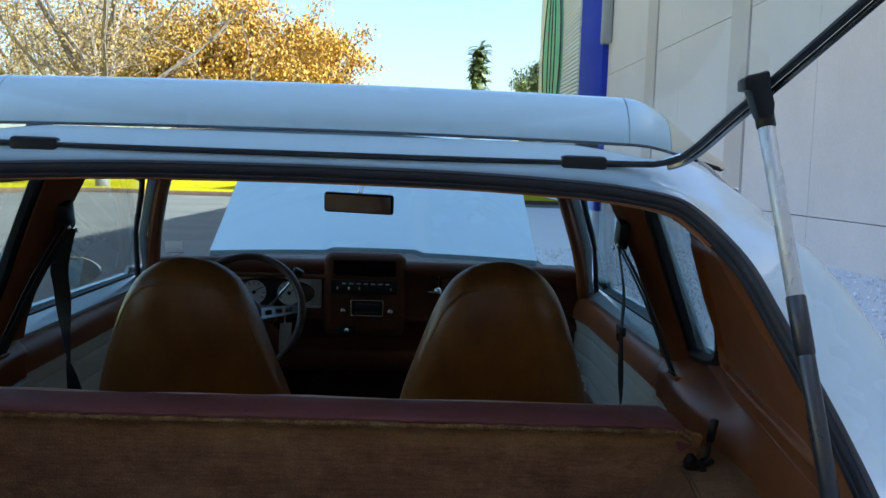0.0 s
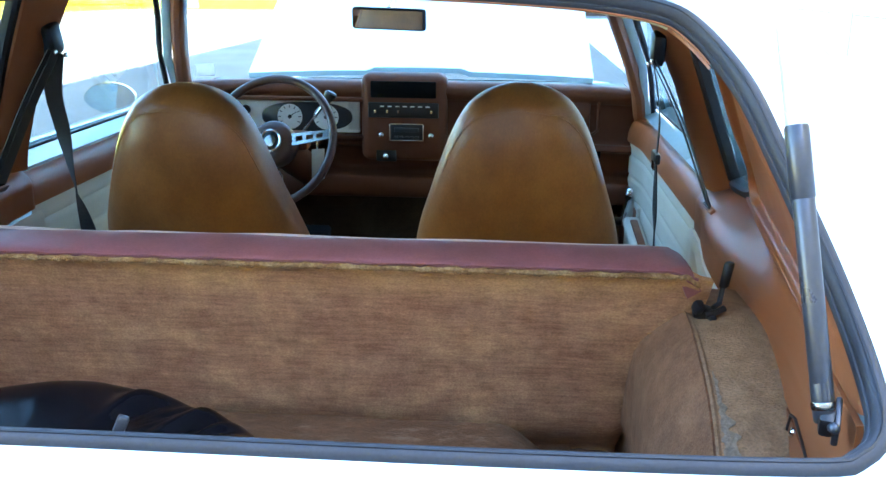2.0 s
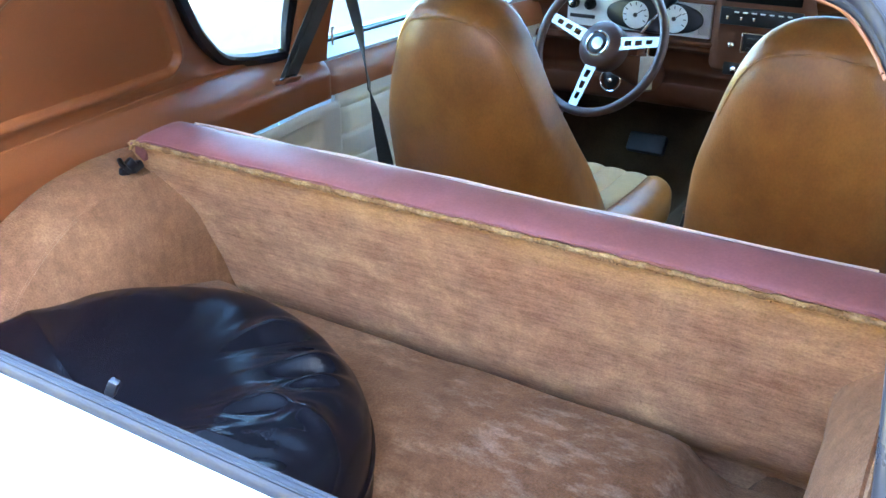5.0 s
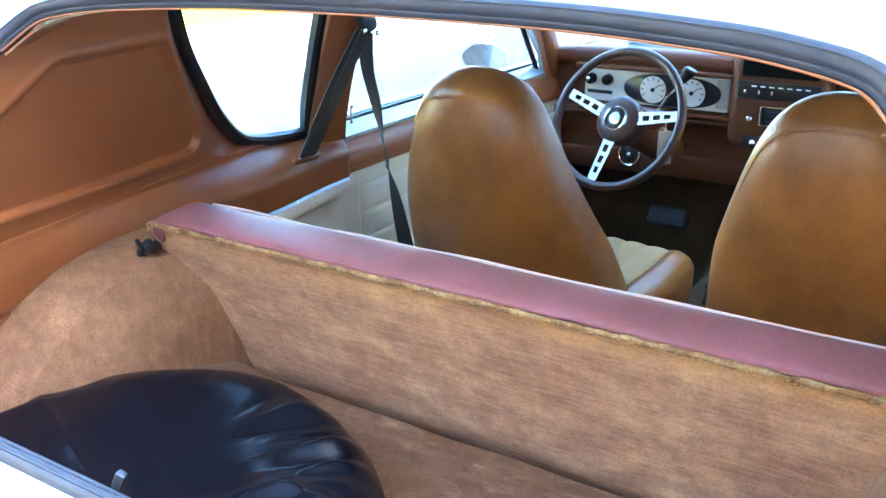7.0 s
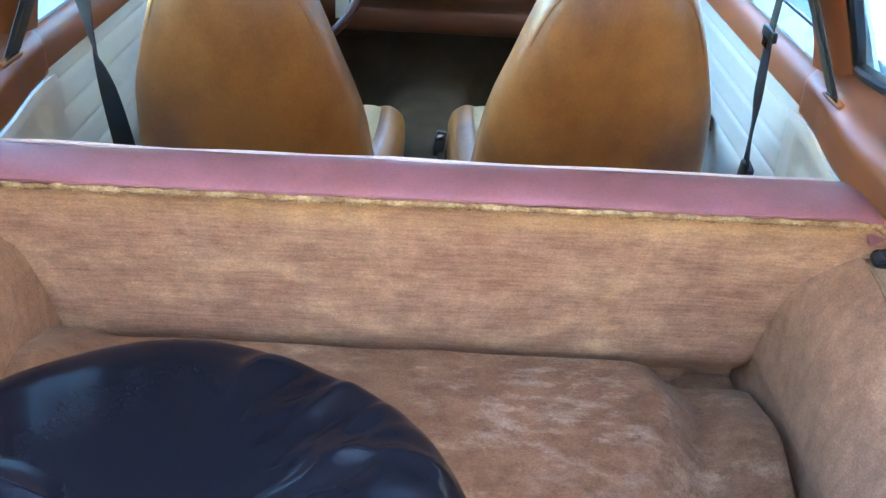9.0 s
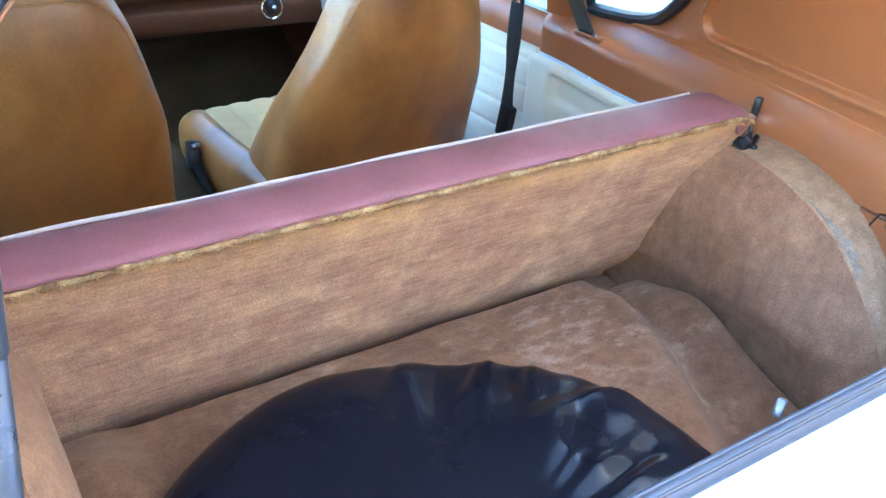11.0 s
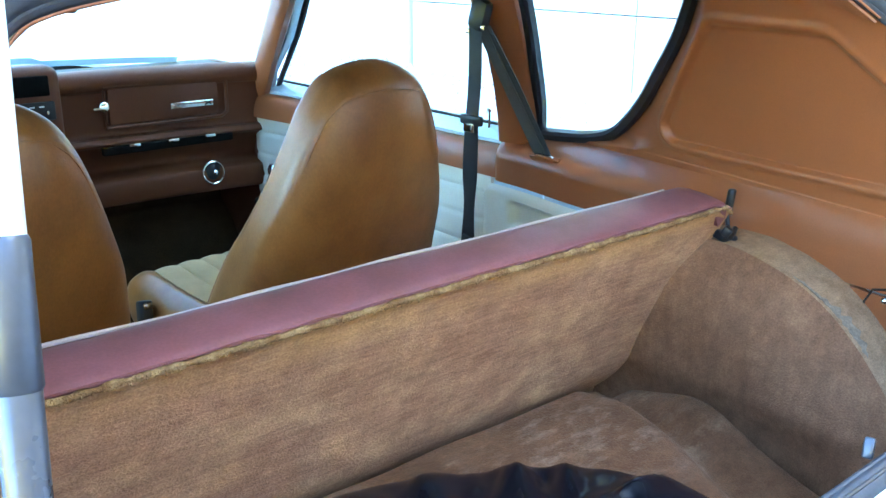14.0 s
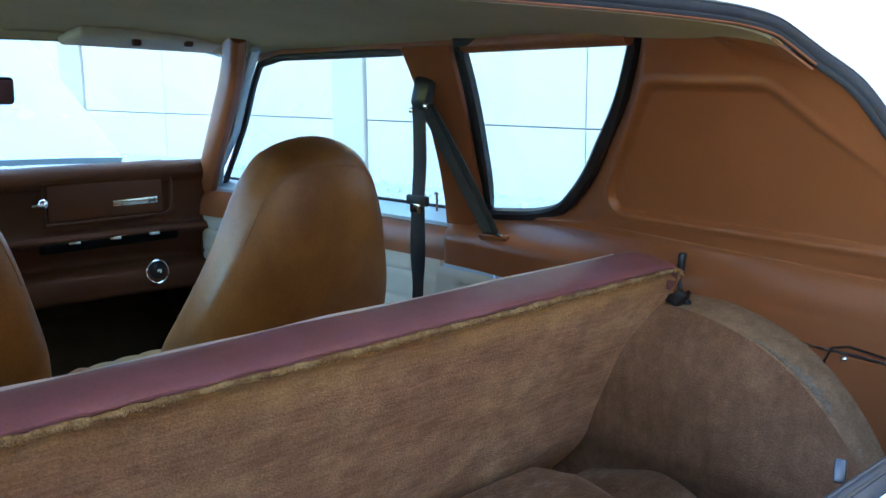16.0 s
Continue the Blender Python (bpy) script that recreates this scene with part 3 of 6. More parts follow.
LEFT_IN = [(0.915, 0.004), (0.94, 0.012), (1.00, 0.018), (1.066, 0.016), (1.12, 0.007), (1.165, 0.0)]     # the driver's side stands further in


def opening_loop(n=64, grow=0.0, lift=0.0):
    half = [curve_at(OPENING, i / n) for i in range(n + 1)]
    full = half + [Vector((-p.x + lerp_table(LEFT_IN, p.z) * step(0.45, 0.5, p.x), p.y, p.z)) for p in reversed(half[1:-1])]
    c = Vector((0, 1.0, 1.09))
    nrm = Vector((0, -0.62, 0.78))
    out = []
    for i, p in enumerate(full):
        d = (full[(i + 1) % len(full)] - full[i - 1]).normalized()
        o = d.cross(nrm)
        if o.dot(p - c) < 0:
            o = -o
        out.append(p + o * grow + nrm * lift + MID)
    return out


seal_ob = part("hatch_seal", sweep(opening_loop(64, 0.0035, -0.002), 0.0085, 0.010, n=12, power=2.3, closed=True, up=(0, -0.62, 0.78)), RUBBER, car, "thick black rubber seal round the hatch opening")
part("seal_bead", sweep(opening_loop(64, -0.0045, -0.008), 0.0030, 0.005, n=10, power=2.4, closed=True, up=(0, -0.62, 0.78)), RUBBER, seal_ob)
LIP = [p for p in opening_loop(64, -0.0100, -0.008)]
LIP = LIP[-24:] + LIP[:25]
part("seal_lip", sweep(LIP, 0.0009, 0.0015, n=6, up=(0, -0.62, 0.78)), TRIM, car, "thin brown trim lip inside the seal")

# white surround of the hatch: from the seal outwards, over the pillars, down to the tail and the sides
LOOP = opening_loop(64, 0.0115, 0.003)
NL = len(LOOP)


def pillar_x(y, z):
    """The outer skin of the rear pillar (half width): it leans in strongly towards the roof."""
    return lerp_table([(0.86, 0.80), (0.93, 0.79), (1.02, 0.757), (1.11, 0.700), (1.19, 0.640), (1.25, 0.580), (1.30, 0.53)], z) * lerp_table([(0.70, 0.93), (1.10, 1.0), (1.6, 1.03), (2.0, 1.06)], y)


def flank_edge(p):
    z, y = p.z - 0.025, p.y + 0.10
    return (pillar_x(y, z), y, z)


def surround(u, v):
    p = LOOP[int(round(u * NL)) % NL] - MID
    s = 1 if p.x >= 0 else -1
    top = step(1.06, 1.118, p.y)
    tail = step(0.95, 0.915, p.z)
    side = max(0.0, 1 - top - tail)
    w = v
    ax = abs(p.x)
    # where the surround ends: roof edge, flank, tail
    end_top = Vector((ax * 1.04, 1.226, 1.309 - 0.022 * step(0.3, 0.5, ax)))
    end_side = Vector(flank_edge(p))
    end_tail = Vector((ax * 1.13, 0.735, 0.845))
    e = end_top * top + end_side * side + end_tail * tail
    q = Vector((ax, p.y, p.z)).lerp(e, w)
    bulge = math.sin(math.pi * w) * (0.026 * side + 0.012 * tail - 0.012 * top)
    q += Vector((0.5 * side, -0.5, 0.75)).normalized() * bulge
    return (q.x * s + MID.x, q.y, q.z)


part("hatch_surround", sheet(surround, NL, 10, 0.004, closed_u=True), PAINT, car)


def outer_x(y, z):
    """The car's outer flank (half width)."""
    belt = lerp_table([(0.70, 0.735), (1.1, 0.79), (1.6, 0.84), (2.2, 0.86), (3.2, 0.84), (4.0, 0.80), (4.3, 0.72)], y)
    if z > 0.9:
        return belt - 0.05 - 0.40 * (z - 0.9)
    return belt - 0.05 * ((z - 0.62) / 0.28) ** 2


for s in (1, -1):
    # flank behind the door, with the wheel arch left to the tyre
    part("rear_flank", sheet(lambda u, v: (s * (outer_x(0.74 + 1.2 * u, 0.30 + 0.60 * v) - 0.0), 0.74 + 1.2 * u, 0.30 + 0.60 * v), 20, 12, 0.01 * s), PAINT, car)
    part("door_skin", sheet(lambda u, v: (s * outer_x(1.945 + 1.05 * u, 0.28 + 0.62 * v), 1.945 + 1.05 * u, 0.28 + 0.62 * v), 16, 12, 0.01 * s), PAINT, car)
    part("front_fender", sheet(lambda u, v: (s * outer_x(3.0 + 1.25 * u, 0.30 + (0.62 - 0.08 * u) * v), 3.0 + 1.25 * u, 0.30 + (0.62 - 0.08 * u) * v), 16, 12, 0.01 * s), PAINT, car)
    part("fender_top", sheet(lambda u, v: (s * (0.56 + (outer_x(3.05 + 1.2 * v, 0.92 - 0.08 * v) - 0.56) * u), 3.05 + 1.2 * v, 0.935 - 0.08 * v - 0.02 * u * u), 6, 16, 0.01 * s), PAINT, car)

    # rear pillar skin between the hatch surround, the quarter window and the flank
    def rear_pillar(u, v, s=s):
        a = curve_at([(0, 0.90, 0.885), (0, 0.985, 0.93), (0, 1.05, 0.985), (0, 1.11, 1.048), (0, 1.18, 1.116), (0, 1.23, 1.175), (0, 1.262, 1.212), (0, 1.30, 1.245)], v)
        b = curve_at([(0, 1.93, 0.885), (0, 1.72, 0.915), (0, 1.60, 0.975), (0, 1.50, 1.065), (0, 1.38, 1.245)], v)
        p = a.lerp(b, u)
        k = step(0.0, 0.6, u)
        return (s * (pillar_x(p.y, p.z) * (1 - k) + (side_x(p.y, p.z) + 0.045) * k), p.y, p.z)
    part("rear_pillar", sheet(rear_pillar, 14, 16, 0.006 * s), PAINT, car)
    part("door_pillar", sheet(lambda u, v: (s * (side_x(1.9, 0.90 + 0.33 * v) + 0.035), 1.86 + 0.02 * v + 0.085 * u, 0.90 + 0.33 * v), 2, 8, 0.008 * s), PAINT, car)
    part("sill", box((s * 0.74, 2.1, 0.27), (0.16, 1.7, 0.14), 0.03), PAINT, car)

part("tail_panel", sheet(lambda u, v: (-0.735 + 1.47 * u, 0.735 - 0.03 * math.sin(math.pi * v) + 0.05 * (2 * u - 1) ** 2, 0.42 + 0.43 * v), 24, 10, -0.01), PAINT, car)
part("rear_bumper", sweep([(-0.84, 0.80, 0.46), (-0.80, 0.67, 0.46), (-0.4, 0.63, 0.46), (0.4, 0.63, 0.46), (0.80, 0.67, 0.46), (0.84, 0.80, 0.46)], 0.05, 0.06, n=12, power=4), CHROME, car, "chrome rear bumper")
part("grille_panel", sheet(lambda u, v: (-0.74 + 1.48 * u, 4.24 + 0.04 * math.sin(math.pi * u), 0.32 + 0.52 * v), 12, 6, 0.02), BLACK, car)
part("front_bumper", sweep([(-0.84, 4.15, 0.46), (-0.78, 4.32, 0.46), (0, 4.36, 0.46), (0.78, 4.32, 0.46), (0.84, 4.15, 0.46)], 0.05, 0.06, n=12, power=4), CHROME, car, "chrome front bumper")
part("underbody", box((0, 2.45, 0.26), (1.36, 3.3, 0.06), 0.02), BLACK, car)
part("engine_bay", box((0, 3.72, 0.52), (1.06, 0.95, 0.46), 0.06), BLACK, car)

for x, y in ((0.70, 1.22), (-0.70, 1.22), (0.70, 3.66), (-0.70, 3.66)):
    wheel = part("wheel", hoop((x, y, 0.30), (1, 0, 0), 0.225, 0.075, 40, 12, flat=1.15), RUBBER, car, "black tyre on a steel rim")
    part("rim", disc((x - 0.06 * (1 if x > 0 else -1), y, 0.30), (1 if x > 0 else -1, 0, 0), 0.175, 0.11, 32, dome=0.02), BRUSHED, wheel)


# roof and headliner
def roof_z(x, y):
    return 1.335 - 0.075 * (abs(x) / 0.6) ** 2.6 - 0.022 * step(1.7, 1.2, y) - 0.03 * step(2.2, 2.62, y)


def liner_z(y):
    return 1.302 - 0.028 * step(1.6, 1.24, y) - 0.016 * step(2.35, 2.6, y)


def roof_half(y):
    return side_x(y, 1.235) + 0.03


def liner_at(x, y):
    """The headliner's height: it droops towards its sides."""
    return liner_z(y) - (0.055 - 0.010 * step(1.65, 1.25, y)) * min(1.0, abs(x) / (roof_half(y) - 0.035)) ** 2.8


part("roof", sheet(lambda u, v: ((2 * u - 1) * roof_half(1.235 + 1.37 * v), 1.235 + 1.37 * v + 0.03 * (1 - (2 * u - 1) ** 2) * (v - 0.02), roof_z((2 * u - 1) * 0.6, 1.235 + 1.37 * v)), 30, 30, 0.012), PAINT, car)
part("headliner", sheet(lambda u, v: ((2 * u - 1) * (roof_half(1.20 + 1.375 * v) - 0.035), 1.20 + 1.375 * v + 0.025 * (1 - (2 * u - 1) ** 2) * v, liner_at((2 * u - 1) * (roof_half(1.20 + 1.375 * v) - 0.035), 1.20 + 1.375 * v)), 30, 40, 0.004), HEADLINER, car, "beige vinyl headliner")

HEADER = [curve_at(OPENING, i / 64) for i in range(25)]
HEADER = [Vector((-p.x, p.y, p.z)) for p in reversed(HEADER[1:])] + HEADER


def header(u, v):
    """The headliner's rear edge, tucked down behind the seal and round its corners."""
    p = HEADER[min(int(round(u * (len(HEADER) - 1))), len(HEADER) - 1)]
    a = Vector((p.x * 0.985, p.y + 0.008, p.z - 0.008)) + MID
    y = max(p.y + 0.12, 1.27)
    b = Vector((p.x, y, max(a.z + 0.004, liner_at(p.x, y) - 0.003)))
    q = a.lerp(b, v)
    return (q.x, q.y, q.z + 0.006 * math.sin(math.pi * v))


part("rear_header", sheet(lambda u, v: header(0.5 + (u - 0.5) * 40 / 48, v), 40, 8, 0.006), HEADLINER, car)


def corner(u, v, s):
    """The brown moulded corner between the lip, the headliner and the side trim."""
    p = HEADER[24 + s * (17 + int(round(7 * u)))]
    a = Vector((p.x * 0.988, p.y + 0.006, p.z - 0.009)) + MID
    b = Vector((s * min(abs(p.x), 0.500) + MID.x * 0.5, p.y + 0.03 + 0.14 * u, max(a.z + 0.004, 1.240)))
    q = a.lerp(b, v)
    return (q.x, q.y, q.z - 0.004)


for s in (1, -1):
    part("corner_trim", sheet(lambda u, v: corner(u, v, s), 7, 6, 0.003 * s), TRIM, car)
# thin dark bead on the seal, painted for the shade in its groove
GROOVE = opening_loop(64, 0.0012, 0.0072)
part("seal_groove_shade", sweep(GROOVE, 0.0016, 0.0016, n=6, closed=True), SEAL_DARK, seal_ob)


# spoiler lip standing over the rear edge of the roof
def spoiler_z(x):
    return -0.030 * step(0.42, 0.58, abs(x)) - 0.004 * (x / 0.4) ** 2


def spoiler_face(u, v, x0, x1):
    x = x0 + (x1 - x0) * u
    droop = step(0.42, 0.58, abs(x))
    z0 = 1.3145 + spoiler_z(x)
    h = 0.066 * (1 - 0.8 * droop)
    a = v * math.pi * 0.62
    return (x, 1.228 + 0.11 * (1 - math.cos(a)) * 0.62 + 0.02 * droop, z0 + h * math.sin(min(a, math.pi / 2)) - 0.012 * max(0, v - 0.8))


spoiler = part("spoiler", sheet(lambda u, v: spoiler_face(u, v, -0.412, 0.412), 40, 14, 0.012), PAINT, car, "white roof spoiler lip reflecting the sky")
for x0, x1 in ((0.414, 0.470), (-0.470, -0.414)):
    part("end_cap", sheet(lambda u, v: spoiler_face(u, v, x0, x1), 8, 14, 0.012), PAINT, spoiler)
for x0, x1 in ((0.471, 0.548), (-0.548, -0.471)):
    part("end_tip", sheet(lambda u, v: spoiler_face(u, v, x0, x1), 12, 14, 0.012), CHROME, spoiler, "chrome tip of the spoiler")
part("spoiler_edge", sweep([(x / 50, 1.226 + 0.02 * step(0.42, 0.58, abs(x / 50)), 1.3140 + spoiler_z(x / 50)) for x in range(-27, 28)], 0.002, 0.002, n=6), RUBBER, spoiler, "thin dark edge moulding")

for s in (1, -1):
    part("drip_moulding", sweep([(s * 0.508, 1.236, 1.291), (s * 0.524, 1.236, 1.281), (s * 0.540, 1.235, 1.267), (s * 0.552, 1.233, 1.257), (s * 0.562, 1.230, 1.253)], 0.0026, 0.0026, n=6), CHROME, car, "chrome drip moulding")
    part("hinge", box((s * 0.350, 1.210, 1.283), (0.060, 0.030, 0.020), 0.006), BLACK, car, "black hatch hinge")
    part("spoiler_post", box((s * 0.360, 1.245, 1.308), (0.030, 0.02, 0.018), 0.004), BLACK, spoiler)

# raised glass hatch with its seal frame and struts
HA = radians(24)
HY, HZ = 1.200, 1.284
hatch_dir = Vector((0, -math.cos(HA), math.sin(HA)))


def hatch_pt(x, d, off=0.0):
    n_ = Vector((0, math.sin(HA), math.cos(HA)))
    return Vector((x, HY, HZ)) + hatch_dir * d + n_ * off


HATCH_W = [(0.0, 0.440), (0.015, 0.462), (0.05, 0.478), (0.14, 0.495), (0.35, 0.535), (0.46, 0.552), (0.50, 0.53), (0.515, 0.48)]
rim = [hatch_pt(w, d) for d, w in HATCH_W] + [hatch_pt(0.3, 0.52), hatch_pt(-0.3, 0.52)] + [hatch_pt(-w, d) for d, w in reversed(HATCH_W)] + [hatch_pt(-0.3, -0.004), hatch_pt(0.3, -0.004)]
rim = [curve_at(rim + rim[:1], i / 160) for i in range(160)]
hatch = part("hatch", sweep(rim, 0.0048, 0.0045, n=8, power=3, closed=True, up=(0, math.sin(HA), math.cos(HA))), RUBBER, car, "raised hatch frame edged in black rubber")
part("frame_moulding", sweep([p + Vector((0.007 * (1 if p.x > 0 else -1), 0, -0.006)) for p in rim[4:66]], 0.004, 0.004, n=6), BRUSHED, hatch, "satin metal edge moulding")
part("frame_moulding", sweep([p + Vector((0.007 * (1 if p.x > 0 else -1), 0, -0.006)) for p in rim[80:140]], 0.004, 0.004, n=6), BRUSHED, hatch, "satin metal edge moulding")
pane = part("pane", sheet(lambda u, v: hatch_pt((2 * u - 1) * lerp_table(HATCH_W, 0.515 * v), 0.002 + 0.513 * v), 16, 16, 0.004), GLASS_HATCH, hatch, "green-tinted glass pane")
pane.visible_shadow = False
for s in (1, -1):
    foot, head = (Vector((0.559, 0.880, 0.928)), Vector((0.507, 1.008, 1.345))) if s > 0 else (Vector((-0.569, 0.874, 0.929)), Vector((-0.524, 0.978, 1.353)))
    way = (head - foot).normalized()
    L = (head - foot).length
    a = way.orthogonal().normalized()
    b = way.cross(a)

    def tube(d0, d1, r, n=18):
        return loft([ring(foot + way * d, a, b, q, q, n) for d, q in ((d0, r * 0.9), (d0 + 0.002, r), (d1 - 0.002, r), (d1, r * 0.9))])
    strut = part("strut", tube(-0.014, 0.185, 0.0094), STRUT_G, car, "gas strut: grey lower tube, silver upper tube")
    part("sleeve", tube(0.172, 0.234, 0.0103), STRUT_G, strut)
    part("upper_tube", tube(0.231, L - 0.005, 0.0090), STRUT_W, strut, "worn silver tube")
    turn_b = Euler((radians(25), 0, radians(-s * 20))).to_matrix()
    clamp = part("lower_bracket", box(foot + Vector((s * 0.003, -0.004, -0.012)), (0.013, 0.020, 0.022), 0.004, turn=turn_b), BLACK, strut)
    part("foot_plate", box(foot + Vector((s * 0.014, 0.004, -0.016)), (0.006, 0.034, 0.026), 0.002, turn=turn_b), STRUT_G, clamp)
    part("bolt", disc(foot + Vector((s * 0.004, -0.016, -0.012)), (0, -1, 0.2), 0.0048, 0.006, 12, dome=0.002), STRUT_G, clamp)
    part("end_ring", tube(-0.004, 0.004, 0.0101), BRUSHED, strut)
    if s < 0:
        for k in range(3):
            part("label_bar", box(foot + way * (0.352 - 0.004 * k) + Vector((-0.004, -0.0088, 0)), (0.009 - 0.002 * (k % 2), 0.001, 0.0018), 0), RED, strut, "faded red lettering as bars")
    part("ball_joint", disc(foot + way * 0.004, way, 0.0095, 0.020, 14), STRUT_G, strut)
    side_way, down = Vector((0.94 * s, 0.0, 0.34)), Vector((0.25 * s, 0.05, -0.97))
    hood = Vector((head.x - s * 0.013, head.y - 0.008, head.z + 0.022))
    shape = loft([ring(hood + down * d + side_way * o, side_way, Vector((0, 1, 0)), w_, q, 12, power=14) for d, o, w_, q in
                  ((-0.0150, 0.001, 0.0110, 0.011), (-0.0130, 0.0, 0.0140, 0.013), (-0.001, -0.001, 0.0150, 0.013), (0.002, 0.002, 0.0110, 0.012), (0.022, 0.004, 0.0105, 0.011), (0.033, 0.004, 0.0085, 0.009))])
    part("upper_bracket", shape, BLACK, strut)
    part("collar", tube(L - 0.022, L + 0.006, 0.0105), BLACK, strut)


# windscreen, hood, cowl
def screen(u, v):
    x = (2 * u - 1)
    xb, xt = 0.66 * x, 0.585 * x
    b = Vector((xb, 3.06 - 0.22 * x * x, 0.955))
    t = Vector((xt, 2.635 - 0.05 * x * x, 1.268 - 0.02 * x * x))
    p = b.lerp(t, v)
    return (p.x, p.y + 0.015 * math.sin(math.pi * v), p.z)


ws = part("windscreen", sheet(screen, 24, 10, 0.004), GLASS_TINT, car, "clear windscreen")
ws.visible_shadow = False
part("screen_header", sheet(lambda u, v: ((2 * u - 1) * 0.60, 2.56 + 0.085 * v - 0.05 * (2 * u - 1) ** 2 * v, 1.290 - 0.012 * v - 0.025 * (2 * u - 1) ** 2), 20, 4, 0.01), HEADLINER, car)
part("mirror_mount", box((0.012, 2.612, 1.268), (0.034, 0.014, 0.018), 0.004), MAROON, car)
part("sticker", box((-0.600, 2.865, 1.000), (0.052, 0.002, 0.038), 0, turn=Euler((radians(-28), 0, radians(25))).to_matrix()), PAPER, car, "small faded paper sticker on the windscreen")
part("cowl", sheet(lambda u, v: ((2 * u - 1) * 0.68, 3.05 + 0.14 * v - 0.2 * (2 * u - 1) ** 2 * (1 - v), 0.945 + 0.004 * v), 20, 4, 0.01), BLACK, car)
HO = radians(31)


def hood_pt(u, v):
    x = (2 * u - 1)
    w = 0.555 - 0.045 * v
    crown = 0.02 * (1 - x * x) + 0.012 * step(0.30, 0.26, abs(x)) * (1 - 0.3 * v)
    d = 1.14 * v
    return (w * x, 3.16 + d * math.cos(HO) - crown * math.sin(HO), 0.965 + d * math.sin(HO) + crown * math.cos(HO))


part("hood", sheet(hood_pt, 40, 20, 0.02), PAINT, car, "raised white engine hood")


# ---- the car: side trims, windows, pillars ----
WIN_REAR = [(0, 1.378, 1.242), (0, 1.438, 1.146), (0, 1.511, 1.063), (0, 1.547, 1.024), (0, 1.597, 0.977), (0, 1.645, 0.943), (0, 1.706, 0.926), (0, 1.774, 0.919), (0, 1.838, 0.914)]
WIN_OUT = [(1.37, 0.024), (1.56, 0.030), (1.66, 0.018), (1.80, -0.007), (1.85, -0.008)]     # how far outside the trim the window lies, by its length
RECESS = [(1.468, 0.985), (1.352, 1.136), (1.176, 1.133), (1.044, 1.033), (0.975, 0.985), (1.185, 0.984)]


def polygon_distance(poly, y, z):
    """Distance to a polygon's edge, positive inside."""
    inside, best = False, 9.0
    for (ya, za), (yb, zb) in zip(poly, poly[1:] + poly[:1]):
        if (za > z) != (zb > z) and y < (yb - ya) * (z - za) / (zb - za) + ya:
            inside = not inside
        ly, lz = yb - ya, zb - za
        t = min(max(((y - ya) * ly + (z - za) * lz) / (ly * ly + lz * lz), 0), 1)
        best = min(best, math.hypot(y - ya - t * ly, z - za - t * lz))
    return best if inside else -best


TRIM_EDGE = [(0, 1.185, 1.222), (0, 1.100, 1.197), (0, 1.052, 1.160), (0, 1.000, 1.085), (0, 0.956, 1.018), (0, 0.903, 0.958), (0, 0.870, 0.925), (0, 1.0, 0.915), (0, 1.25, 0.915), (0, 1.55, 0.915), (0, 1.875, 0.915)]
SEAL_X = [(0.925, 0.590), (0.957, 0.594), (1.013, 0.578), (1.070, 0.553), (1.120, 0.532), (1.165, 0.511), (1.197, 0.492), (1.222, 0.480)]


def sail_trim(s):
    def f(u, v):
        a, b = curve_at(WIN_REAR, u), curve_at(TRIM_EDGE, u)
        if u > 0.69:
            b.z = 0.915
        p = a.lerp(b, v)
        d = polygon_distance(RECESS, p.y, p.z)
        x = side_x(p.y, p.z) + 0.011 * step(-0.030, -0.021, d) - 0.0035 * math.exp(-((d + 0.034) / 0.006) ** 2)
        x += (lerp_table(SEAL_X, p.z) + (0 if s > 0 else 0.023 - lerp_table(LEFT_IN, p.z)) - x) * step(0.70, 1.0, v) * step(0.66, 0.56, u)
        x -= 0.004 * math.exp(-(p.z - 0.915) / 0.009) * step(0.68, 0.71, u)
        x += (lerp_table(WIN_OUT, a.y) + 0.004) * step(0.17, 0.0, v) * step(0.86, 0.60, u) + 0.007 * step(0.05, 0.0, v)
        return (s * x, p.y, p.z)
    return f


def lower_x(y, z, s=1):
    """The inner face of the side below the ridge of the belt line."""
    b = side_x(y, 0.915)
    t = min(1.0, max(0.0, (0.915 - z) / 0.060))
    nose = math.sqrt(max(0.0, 1 - max(0.0, (y - 1.902) / 0.026) ** 2)) if y < 1.928 else 0.0
    bulge = 0.066 * step(1.10, 1.72, y) * (0.25 + 0.75 * nose)
    back = -0.009 * step(0.90, 0.84, z) * step(1.50, 1.28, y) if s > 0 else 0.022 * step(0.87, 0.76, z) * step(1.50, 1.25, y)
    return b - bulge * math.sin(t * math.pi / 2) - 0.004 * math.sin(t * math.pi) - 0.004 * math.exp(-max(0.0, 0.915 - z) / 0.009) + back


